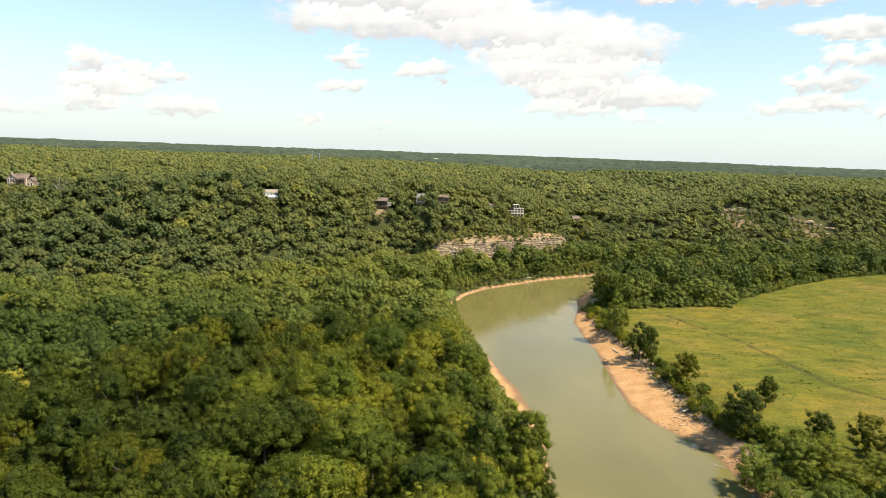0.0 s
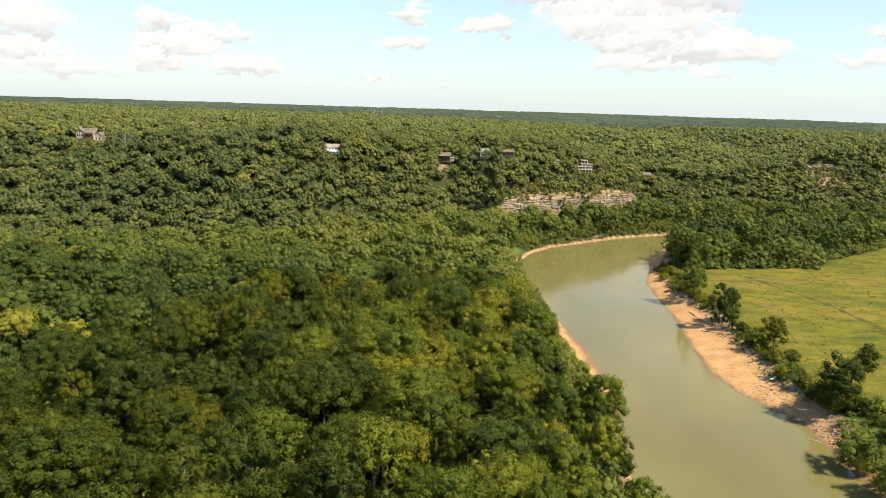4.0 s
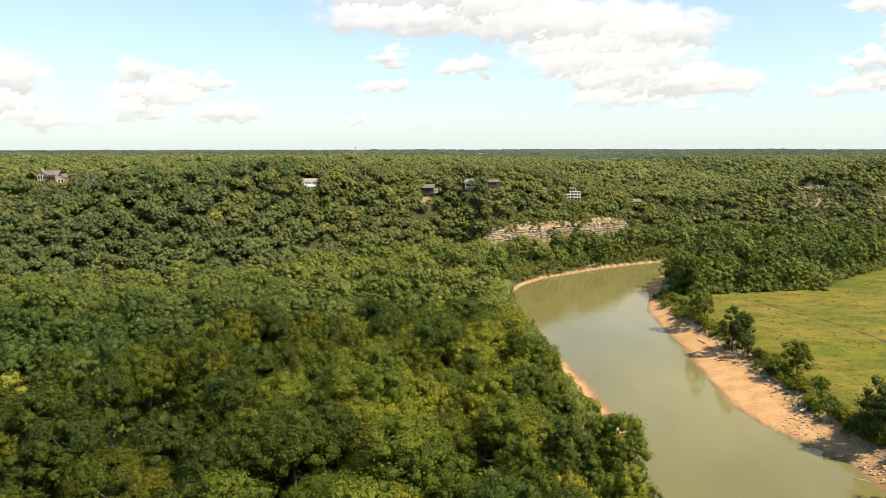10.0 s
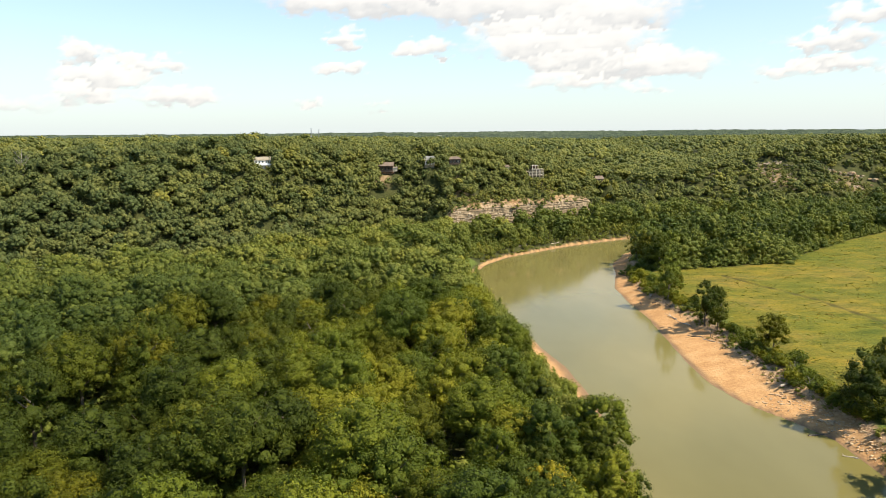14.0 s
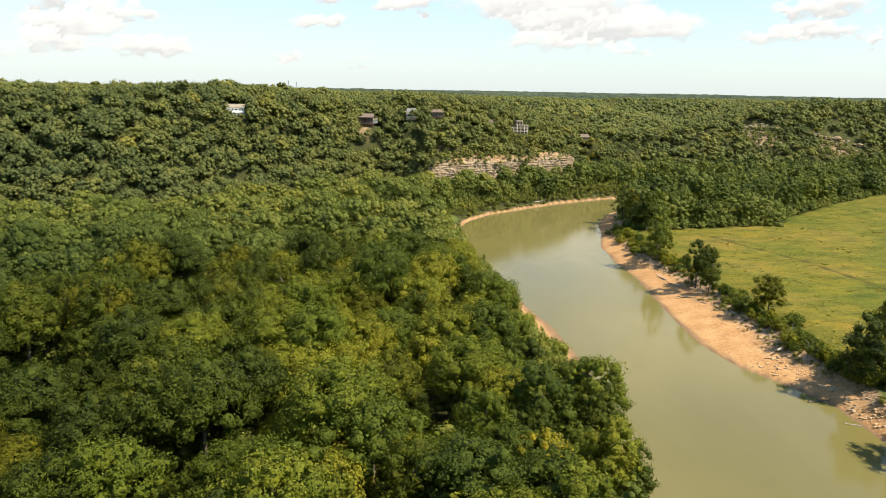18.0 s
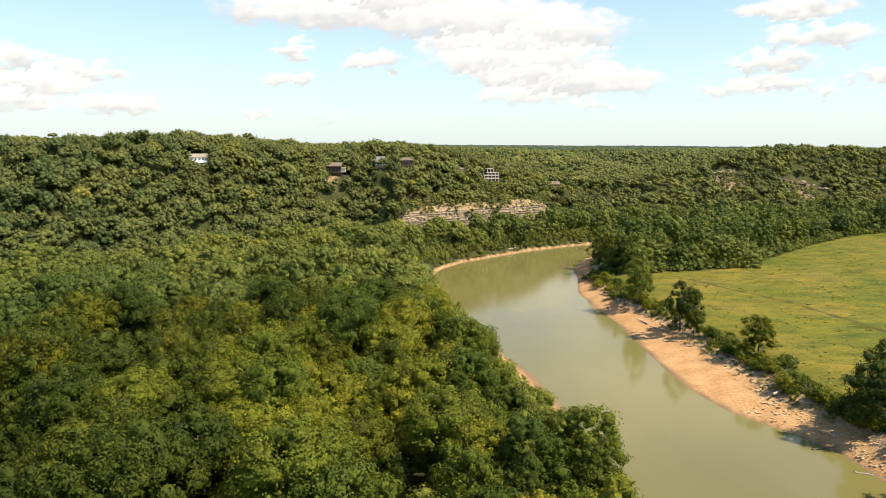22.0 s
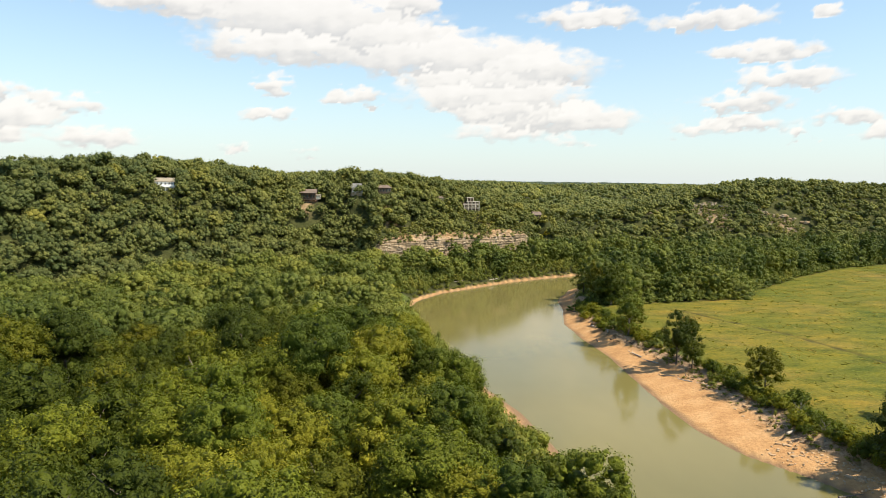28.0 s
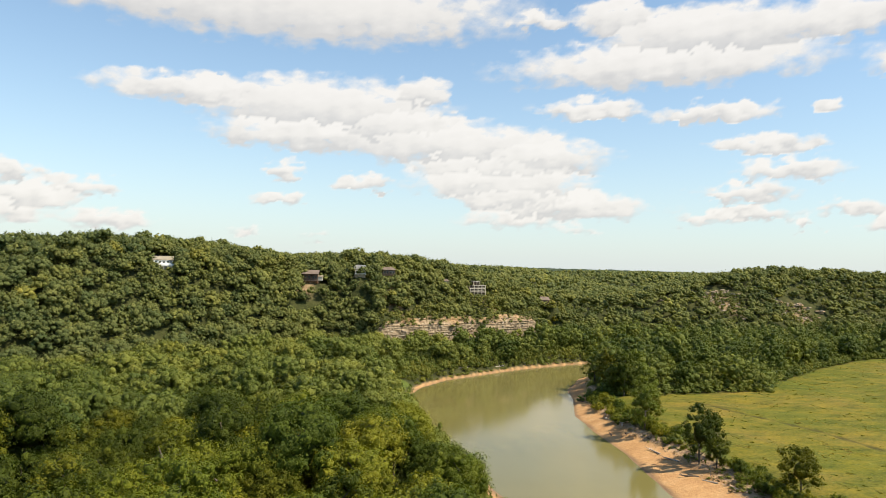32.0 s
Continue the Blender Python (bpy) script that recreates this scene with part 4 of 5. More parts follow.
# ledges and loose blocks standing out of the beds
for k in range(190):
    low = k < 60
    s, z = (rb.uniform(14, 60), rb.uniform(15.2, 18.6)) if low else (rb.uniform(3, cum[-1] - 4), rb.uniform(16.5, 27.4))
    ln, h = (rb.uniform(2.0, 6.0), rb.uniform(0.3, 0.55)) if low else (rb.uniform(0.6, 2.6), rb.uniform(0.3, 1.0))
    x, y, a = on_cliff(s)
    o = cliff_face(s, z, BEDS) - 0.82 + rb.uniform(0.0, 0.22)
    mats = ["limestone"] * 5 + (["stained_limestone"] * 6 if z > 23 else ["weathered_limestone"] * 2) if not low else ["limestone"]
    stone(bluff, rb.choice(BLOCKS[rb.choice(mats)]), x + math.sin(radians(a)) * o, y - math.cos(radians(a)) * o, z, ln, rb.uniform(1.5, 2.2), h, a + rb.uniform(-9, 9), tilt=rb.uniform(-4, 4))


def outcrop(cx, cy, wide, deep, count, label, reds=0.3):
    oc = tagged(new("rock_outcrop"), label, "rock")
    oc.matrix_basis = pose(cx, cy, height(cx, cy))
    for k in range(count):
        u, tier = rb.uniform(-0.5, 0.5), 0.0
        if k < count * 0.5:
            v, tier = 0.40 + rb.uniform(-0.02, 0.02) + 0.06 * math.sin(u * 9), (k % 3) * 1.1
        else:
            v = rb.uniform(-0.75, 0.35)
            u *= 0.85
        x, y = cx + u * wide, cy + v * deep
        sx, sz = rb.uniform(1.2, 3.6), rb.uniform(0.7, 1.4)
        mat = "stained_limestone" if rb.random() < reds else "limestone"
        stone(oc, rb.choice(BLOCKS[mat]), x - cx, y - cy, height(x, y) - height(cx, cy) + sz * 0.4 + tier, sx, sx * 0.7 + tier * 0.4, sz, rb.uniform(-20, 20), "boulder")
    return oc


outcrop(318, 679, 40, 26, 100, "pale broken limestone ledges on the wooded hillside", 0.15)
outcrop(393, 684, 52, 18, 80, "reddish tan rock outcrop among hillside shrubs", 0.6)
outcrop(262, 672, 12, 10, 14, "small reddish rock outcrop on the wooded slope", 0.6)
outcrop(-14, 497, 20, 10, 20, "small broken tan limestone outcrop under trees", 0.5)


# ---------------------------------------------------------------- shrubs and bank growth
shrub_variants = [crown_arrays(500 + k, 1.0, 1.0, 5, 84, 0.11, (0.20, 0.30), -0.1) for k in range(8)]
edge_variants = [crown_arrays(540 + k, 1.0, 1.0, 14, 340, 0.066, (0.10, 0.24), -0.5, heart=0.66, loose=0.5) for k in range(8)]
# scrub above the bluff and in the clearings
sx_, sy_ = jittered(-290, 440, 430, 700, 2.8, rng)
g = land(sx_, sy_)
ok = (g["cliff"] > 0.25) & (g["d"] > 1.3) & (g["d"] < 24)
for cx, cy, r, reach in CLEAR:
    ok |= (np.abs(sx_ - cx * (sy_ / cy)) < r) & (sy_ < cy - 7) & (sy_ > cy - reach - 4)
for px, py, pz, pr in PADS:
    ok &= np.hypot(sx_ - px, sy_ - py) > pr * 0.75
for cx, cy, r in ((318, 682, 19), (393, 684, 14)):
    ok |= (np.hypot(sx_ - cx, sy_ - cy) < r) & (sy_ < cy + 7)
ok &= rng.uniform(size=sx_.shape) < np.where(sx_ > 300, 0.72, 0.85)
ok &= ~((np.abs(sx_ + 25 * sy_ / 530) < 6) & (sy_ > 508) & (sy_ < 530))
n = int(ok.sum())
joined_woods("hillside_scrub", "low green and olive scrub on the open slope", sx_[ok], sy_[ok], g["z"][ok] - 0.3, rng.uniform(2.0, 5.0, n), rng.uniform(2.6, 5.5, n), shrub_variants, tint_of(sx_[ok], sy_[ok], rng, 0.10), rng, M_HAZED_LEAF, whole=True)
# under-growth at the wood's edge along the left shore and far bank
sx_, sy_ = jittered(10, 150, 195, 545, 3.0, rng)
g = land(sx_, sy_)
lim = np.interp(sy_, [190, 225, 260, 290, 380, 400, 425, 440, 545], [0.2, 6.5, 9.5, 3, 0.6, 11, 12, 1.8, 1.3])
ok = g["left"] & (g["dl"] > lim) & (g["dl"] < lim + np.where(sy_ < 400, 12, 8))
n = int(ok.sum())
joined_woods("shore_scrub", "low green scrub along the wooded shore", sx_[ok], sy_[ok], g["z"][ok] - 0.3, np.clip(1.6 + 0.75 * (g["dl"] - lim)[ok] + rng.normal(0, 1.2, n), 1.2, 11), np.clip(2.8 + 0.32 * (g["dl"] - lim)[ok] + rng.normal(0, 0.6, n), 2, 7.5), edge_variants, tint_of(sx_[ok], sy_[ok], rng, 0.12), rng, whole=True)

# shrubs on the lip of the bluff
n = 130
lip = [on_cliff(rng.uniform(2, cum[-1] - 3)) for k in range(n)]
inn = rng.uniform(-0.5, 4.5, n)
lx = np.array([p[0] - math.sin(radians(p[2])) * q for p, q in zip(lip, inn)])
ly = np.array([p[1] + math.cos(radians(p[2])) * q for p, q in zip(lip, inn)])
joined_woods("bluff_scrub", "small green shrubs growing on the lip of the bluff", lx, ly, np.interp(inn, [-0.5, 1.5, 4.5], [22.5, 25.5, 27.0]) + rng.uniform(-0.6, 0.6, n), rng.uniform(1.2, 3.4, n), rng.uniform(1.6, 4.0, n), shrub_variants, tint_of(lx, ly, rng, 0.05), rng, M_HAZED_LEAF, whole=True)
# brush and tall weeds along the top of the right bank
sx_, sy_ = jittered(84, 135, 160, 405, 1.35, rng)
g = land(sx_, sy_)
u = g["dr"] / g["bar"]
ok = g["right"] & (u > 0.80 + 0.10 * waves(sx_, sy_, 11, 91)) & (g["dr"] < g["bar"] + 4.5) & (rng.uniform(size=sx_.shape) < 0.22 + 0.5 * smooth(waves(sx_, sy_, 14, 92) + 0.3))
n = int(ok.sum())
joined_woods("bank_brush", "yellow-green brush and tall weeds along the bank top", sx_[ok], sy_[ok], g["z"][ok] - 0.1, 0.4 + 1.7 * rng.uniform(0, 1, n) ** 2, rng.uniform(0.7, 2.2, n), shrub_variants, np.clip(tint_of(sx_[ok], sy_[ok], rng, 0.28), 0, 1), rng, whole=True)

# grey dead brush and rubble on the cut bank
M_TWIG = leaf_material("dry_brush", False, [(0.0, (0.13, 0.090, 0.048)), (0.5, (0.24, 0.175, 0.100)), (1.0, (0.36, 0.270, 0.160))], sheen=0.1)
twig_variants = [crown_arrays(560 + k, 1.0, 1.0, 7, 150, 0.10, (0.10, 0.20), -0.2, heart=0.4, loose=1.2) for k in range(5)]
sx_, sy_ = jittered(84, 130, 196, 400, 1.5, rng)
g = land(sx_, sy_)
u = g["dr"] / g["bar"]
ok = g["right"] & (u > 0.72 + 0.08 * waves(sx_, sy_, 9, 93)) & (u < 1.08) & (rng.uniform(size=sx_.shape) < 0.10 + 0.5 * smooth(waves(sx_, sy_, 12, 94) + 0.1))
n = int(ok.sum())
joined_woods("dry_brush", "grey-brown dry brush and roots on the cut bank", sx_[ok], sy_[ok], g["z"][ok] - 0.15, 0.3 + 1.1 * rng.uniform(0, 1, n) ** 2, rng.uniform(0.7, 2.4, n), twig_variants, rng.uniform(0, 1, n), rng, M_TWIG, whole=True)
sx_, sy_ = jittered(84, 128, 190, 405, 0.8, rng)
g = land(sx_, sy_)
u = g["dr"] / g["bar"]
stony = np.interp(sy_, [190, 205, 236, 250, 300, 345, 400], [0.55, 0.7, 0.55, 0.12, 0.14, 0.28, 0.25])
ok = g["right"] & (u > np.interp(sy_, [200, 225, 245], [0.15, 0.45, 0.66])) & (u < 1.02) & (rng.uniform(size=sx_.shape) < stony * smooth(waves(sx_, sy_, 8, 95) * 0.8 + 0.7))
n = int(ok.sum())
cubes, faces = [], []
bv, bf = BALL
for k, (x, y, z) in enumerate(zip(sx_[ok], sy_[ok], g["z"][ok])):
    r = 0.10 + 0.30 * rng.uniform() ** 3
    cubes.append(bv * rng.uniform(0.7, 1.25, (len(bv), 1)) * (r * 1.4, r, r * 0.7) + (x, y, z + r * 0.2))
    faces.append(bf + k * len(bv))
tagged(new("bank_rubble", from_arrays("bank_rubble", np.concatenate(cubes), np.concatenate(faces), M_RUBBLE)), "loose tan rubble strewn over the cut bank", "stones", kind="stuff")

# thicket at the foot of the belt behind the meadow
sx_, sy_ = jittered(100, 420, 380, 575, 2.6, rng)
dm, sm = along(sx_, sy_, MEADOW_EDGE)
ok = (sm * dm > -1.0 + 0.9 * waves(sx_, sy_, 17, 61)) & (sm * dm < 7)
n = int(ok.sum())
joined_woods("meadow_edge_scrub", "dense low green thicket along the meadow edge", sx_[ok], sy_[ok], land(sx_[ok], sy_[ok])["z"] - 0.3, np.clip(rng.normal(3.6, 1.6, n), 1.2, 8), np.clip(rng.normal(4.0, 1.2, n), 2, 7), shrub_variants, tint_of(sx_[ok], sy_[ok], rng, -0.05), rng, whole=True)

# Trees that stand alone on the right bank: x, y, height, width
BANK_KINDS = [
    Kind(601, 19.5, 11.5, 44, 4860, 0.05, material=M_LEAF_PALE, low=-0.8, girth=(0.09, 0.16), loose=0.7, ragged=0.3), Kind(602, 12.5, 9.5, 34, 3780, 0.05, material=M_LEAF_DARK, low=-0.75, girth=(0.10, 0.18), loose=0.6, ragged=0.3),
    Kind(603, 17.0, 13.0, 44, 4860, 0.05, material=M_LEAF_DARK, low=-0.8, girth=(0.10, 0.17), loose=0.5, ragged=0.25), Kind(604, 9.5, 11.5, 36, 4050, 0.02, material=M_LEAF_PALE, low=-0.8, girth=(0.10, 0.17), loose=0.6, ragged=0.3),
    Kind(605, 17.5, 10.0, 34, 3510, 0.08, material=M_LEAF_DARK, low=-0.7, girth=(0.09, 0.16), loose=0.7, ragged=0.35),
]
for x, y, tall, wide, kk, label in (
    (98.5, 331, 20.0, 11.0, 0, "tall pale green willow on the eroded river bank"),
    (103.5, 338, 13.0, 8.0, 1, "green riverside tree beside the willow"),
    (99.0, 294, 17.5, 9.5, 4, "dark green tree leaning over the sand bar"),
    (104.0, 297, 14.0, 8.5, 1, "leafy tree with pale trunks on the bank"),
    (101.0, 288, 9.0, 6.5, 1, "small shrubby tree at the top of the sand bar"),
    (106.5, 259, 12.4, 9.6, 1, "lone dark green tree on the bank edge"),
    (103.6, 208, 17.2, 13.5, 2, "broad dark green tree overhanging the stony bank"),
    (109.0, 214, 13.0, 9.5, 1, "green tree behind the stony bank"),
    (124.0, 232, 11.8, 8.6, 1, "rounded green tree at the meadow edge"),
    (96.0, 180, 10.5, 12.5, 3, "spreading light green tree over the water's edge"),
    (108.8, 184, 10.1, 12.5, 3, "spreading light green tree in the bank thicket"),
    (97.0, 167, 8.5, 11.5, 3, "low spreading tree over the river bank"),
    (117.7, 184, 9.0, 10.5, 3, "light green tree in the bank thicket"),
    (127.2, 204, 9.6, 8.5, 1, "dark green tree at the meadow edge"),
    (135.5, 194, 13.0, 11.5, 2, "tall dark green tree beside the meadow"),
    (142.0, 189, 11.5, 9.5, 1, "dark green tree beside the meadow"),
    (116.5, 173, 7.0, 11.0, 3, "low bushy tree in the bank thicket"),
    (128.6, 177, 8.2, 10.5, 3, "low bushy tree in the bank thicket"),
    (106.0, 160, 8.0, 11.0, 3, "low spreading tree over the river bank"),
    (122.0, 160, 8.0, 11.0, 3, "low bushy tree in the bank thicket"),
    (138.0, 168, 9.0, 11.0, 3, "low bushy tree in the bank thicket"),
    (114.5, 390, 20.0, 13.0, 2, "tall broad tree at the bend of the bank"),
    (114.0, 405, 19.0, 12.0, 2, "tall broad tree at the bend of the bank"),
    (122.0, 396, 17.0, 12.0, 0, "tall green tree at the corner of the meadow"),
    (120.0, 417, 18.0, 12.0, 2, "tall broad tree at the bend of the bank"),
    (116.0, 431, 17.0, 11.0, 0, "tall green tree on the far river bank"),
):
    k = BANK_KINDS[kk]
    plant(k, x, y, rb.uniform(0, 360), (wide / k.wide, tall / k.tall), label, "trees on the meadow bank", 0.3)

shrub_kinds = [Kind(620 + k, 3.2, 4.4, 11, 620, 0.0, 0.40, low=-0.3, girth=(0.14, 0.22), loose=0.6) for k in range(5)]


def shrub(x, y, s, label="leafy green shrub on the river bank"):
    k = rb.choice(shrub_kinds)
    ob = plant(k, x, y, rb.uniform(0, 360), (s, s * rb.uniform(0.8, 1.15)), label, "shrubs along the bank", 0.15)
    ob.name = "shrub"
    ob["category"] = "shrub"


for y0, y1, off, count, lo, hi in ((205, 250, 3.5, 44, 0.55, 1.25), (250, 285, 2.5, 34, 0.35, 0.9), (300, 345, 2.0, 32, 0.4, 1.0), (160, 212, 3.0, 38, 0.8, 1.7), (345, 400, 2.0, 30, 0.5, 1.2)):
    for k in range(count):
        y = rb.uniform(y0, y1)
        xs = float(np.interp(y, SHORE_R[1:13, 1], SHORE_R[1:13, 0]))
        bw = float(np.interp(y, [60, 200, 217, 235, 250, 268, 290, 310, 330, 360, 405, 440], [6, 7, 10, 16, 21, 19, 18, 16, 11, 10, 8, 5]))
        shrub(xs + bw + off + rb.uniform(-3.5, 4.5) + (rb.uniform(0, 26) if y < 205 else 0), y, rb.uniform(lo, hi))


# ---------------------------------------------------------------- driftwood, stones, dead trees
def log(x, y, length, radius, turn, label, material=None, lift=0.0, tilt=0.0):
    ob = tagged(new("driftwood_log"), label, "log", "driftwood on the shore")
    ob.matrix_basis = pose(x, y, max(height(x, y), 0) + radius * 0.6 + lift, 0, tilt, turn)
    r = random.Random(int(x * 7 + y * 3))
    bm = bmesh.new()
    tube(bm, [(-length / 2, 0, 0), (-length * 0.15, r.uniform(-0.2, 0.2), 0.05), (length * 0.2, r.uniform(-0.2, 0.2), 0), (length / 2, 0, 0.12)], [radius * 1.2, radius, radius * 0.8, radius * 0.4], 7)
    part("stem", bm, material or M_DEAD, ob)
    for k in range(3):
        bm = bmesh.new()
        t, s = r.uniform(-0.1, 0.45) * length, r.choice((-1, 1))
        ln = r.uniform(0.12, 0.24) * length
        tube(bm, [(t, 0, 0), (t + ln * 0.6, s * ln * 0.5, ln * 0.3), (t + ln, s * ln * 0.8, ln * 0.55)], [radius * 0.5, radius * 0.35, radius * 0.12], 5)
        part("branch", bm, material or M_DEAD, ob)
    return ob


log(92.3, 208.6, 4.6, 0.22, 8, "dark wet log lying in the shallows", M_LOG, -0.1)
log(93.3, 196.6, 3.2, 0.16, 150, "pale snag in the shallow water", M_DEAD, -0.05)
log(97.5, 233.0, 6.0, 0.26, 25, "bleached driftwood trunk below the bank shrubs")
log(92.5, 287.0, 5.0, 0.25, 160, "dark driftwood on the sand under the tree", M_LOG)
log(95.5, 279.0, 6.5, 0.20, 130, "bleached driftwood at the head of the sand bar")
log(98.0, 270.5, 5.5, 0.20, 110, "bleached driftwood at the head of the sand bar")
log(95.0, 303.0, 5.5, 0.24, 120, "fallen pale branch on the eroded bank")
log(94.0, 313.0, 6.0, 0.24, 100, "fallen pale branch on the eroded bank")
log(96.0, 345.0, 7.5, 0.26, 70, "tangled driftwood on the eroded bank")
log(95.5, 356.0, 8.0, 0.26, 100, "tangled driftwood on the eroded bank")
log(97.0, 364.0, 6.5, 0.22, 60, "tangled driftwood on the eroded bank", M_LOG)
log(98.5, 374.0, 7.0, 0.24, 110, "tangled driftwood on the eroded bank")
log(100.5, 385.0, 7.0, 0.24, 80, "pale driftwood below the bend trees")
log(99.5, 396.0, 6.0, 0.22, 130, "pale driftwood below the bend trees", M_LOG)
log(95.0, 335.0, 5.0, 0.22, 30, "dark fallen branch under the willow", M_LOG)
log(90.0, 340.0, 4.0, 0.18, 80, "dark fallen branch at the water's edge", M_LOG)
log(103.0, 176.0, 6.0, 0.22, 40, "bleached driftwood in the bank thicket")
log(110.0, 168.0, 6.0, 0.22, 100, "bleached driftwood in the bank thicket")
log(60.0, 482.0, 7.0, 0.25, 30, "pale driftwood on the far shore")
log(84.0, 500.0, 8.0, 0.25, 40, "pale driftwood on the far shore")
log(104.0, 514.0, 7.0, 0.25, 20, "pale driftwood on the far shore")


def snag(x, y, tall, label):
    """A bare tree with forked limbs."""
    ob = tagged(new("dead_tree"), label, "dead tree")
    ob.matrix_basis = pose(x, y, height(x, y) - 0.3, 0, 0, rb.uniform(0, 360))
    bm = bmesh.new()
    tube(bm, [(0, 0, 0), (0.2, 0, tall * 0.35), (0.1, 0.2, tall * 0.7)], [0.022 * tall, 0.016 * tall, 0.009 * tall], 7)
    part("trunk", bm, M_SNAG, ob)
    for k in range(9):
        a, z = k * 2.4, tall * (0.3 + 0.045 * k)
        d = tall * rb.uniform(0.16, 0.30)
        c, s = math.cos(a), math.sin(a)
        bm = bmesh.new()
        tube(bm, [(0.1, 0.1, z), (c * d * 0.5, s * d * 0.5, z + d * 0.5), (c * d, s * d, z + d * 1.15)], [0.008 * tall, 0.006 * tall, 0.002 * tall], 5)
        tube(bm, [(c * d * 0.5, s * d * 0.5, z + d * 0.5), (c * d * 0.9 - s * d * 0.3, s * d * 0.9 + c * d * 0.3, z + d * 1.0)], [0.005 * tall, 0.0015 * tall], 5)
        part("branch", bm, M_SNAG, ob)
    return ob


snag(-216, 436, 20, "bare grey dead tree standing in the forest")
snag(100.5, 236, 6.5, "bleached bare snag in the bank shrubs")
snag(102.8, 291, 9.0, "pale bare trunk beside the bank tree")
snag(97.0, 284, 5.0, "pale bare trunk beside the bank tree")
snag(99.8, 226, 5.5, "bleached bare snag in the bank shrubs")

stones = tagged(new("bank_stones"), "scattered tan stones and slabs on the eroded bank", "stones", kind="structure")
for k in range(300):
    if k < 190:
        y = rb.uniform(196, 232)
    else:
        y = rb.uniform(232, 400)
    xs = float(np.interp(y, SHORE_R[1:13, 1], SHORE_R[1:13, 0]))
    bw = float(np.interp(y, [60, 200, 217, 235, 250, 268, 290, 310, 330, 360, 405, 440], [6, 7, 10, 16, 21, 19, 18, 16, 11, 10, 8, 5]))
    u = rb.uniform(0.15, 1.0) if k < 190 else rb.uniform(0.62, 1.0)
    s = rb.choice((0.22, 0.3, 0.4, 0.55)) * (1.6 if rb.random() < 0.06 else 1)
    x = xs + bw * u
    stone(stones, rb.choice(BLOCKS["bank_stones"]), x, y, height(x, y) + s * 0.12, s * rb.uniform(0.9, 1.8), s, s * 0.6, rb.uniform(0, 360), "stone", rb.uniform(-15, 15))

# ---------------------------------------------------------------- meadow weeds
wr = np.random.RandomState(77)
tx, ty = jittered(96, 420, 130, 560, 1.25, wr)
g = land(tx, ty)
dm, sm = along(tx, ty, MEADOW_EDGE)
dt, _ = along(tx, ty, TRACK)
patch = waves(tx, ty, 34, 41) + 0.6 * waves(tx, ty, 11, 42)
ok = g["right"] & (g["meadow"] > 0.6) & (sm * dm < -1.5) & (dt > 1.6) & in_view(tx, ty, 2) & (wr.uniform(size=tx.shape) < 0.10 + 0.5 * smooth(patch * 0.9))
tx, ty, tz = tx[ok], ty[ok], g["z"][ok]
n = len(tx)
tall, wide = 0.05 + 0.26 * wr.uniform(0, 1, n) ** 3, wr.uniform(0.4, 1.7, n)
vs, fs = [], []
for k in range(5):
    a = wr.uniform(0, 6.28, n)
    c, s = np.cos(a) * wide * 0.5, np.sin(a) * wide * 0.5
    ox, oy = wr.uniform(-0.4, 0.4, n) * wide, wr.uniform(-0.4, 0.4, n) * wide
    p0 = np.stack([tx + ox - c, ty + oy - s, tz - 0.05], 1)
    p1 = np.stack([tx + ox + c, ty + oy + s, tz - 0.05], 1)
    p2 = np.stack([tx + ox * 1.5 + s * 0.8, ty + oy * 1.5 - c * 0.8, tz + tall], 1)
    fs.append(np.arange(3 * n).reshape(-1, 3) + len(vs) * 3 * n)
    vs.append(np.stack([p0, p1, p2], 1).reshape(-1, 3))
M_WEED = leaf_material("meadow_weeds", False, [(0.0, (0.125, 0.150, 0.016)), (0.5, (0.195, 0.172, 0.020)), (1.0, (0.260, 0.195, 0.032))])
tint = np.tile(np.repeat(np.clip(0.5 + 0.4 * waves(tx, ty, 60, 43) + wr.normal(0, 0.15, n), 0, 1), 3), 5)
weeds = from_arrays("meadow_grass", np.concatenate(vs), np.concatenate(fs), M_WEED, {"tint": tint})
tagged(new("meadow_grass", weeds), "tufts of tall yellow-green meadow grass and weeds", "grass", kind="stuff")


# ---------------------------------------------------------------- houses
def slab(name, x0, y0, z0, x1, y1, z1, material, parent, bevel=0.0, label=""):
    bm = bmesh.new()
    box(bm, x0, y0, z0, x1, y1, z1, bevel)
    return part(name, bm, material, parent, label)


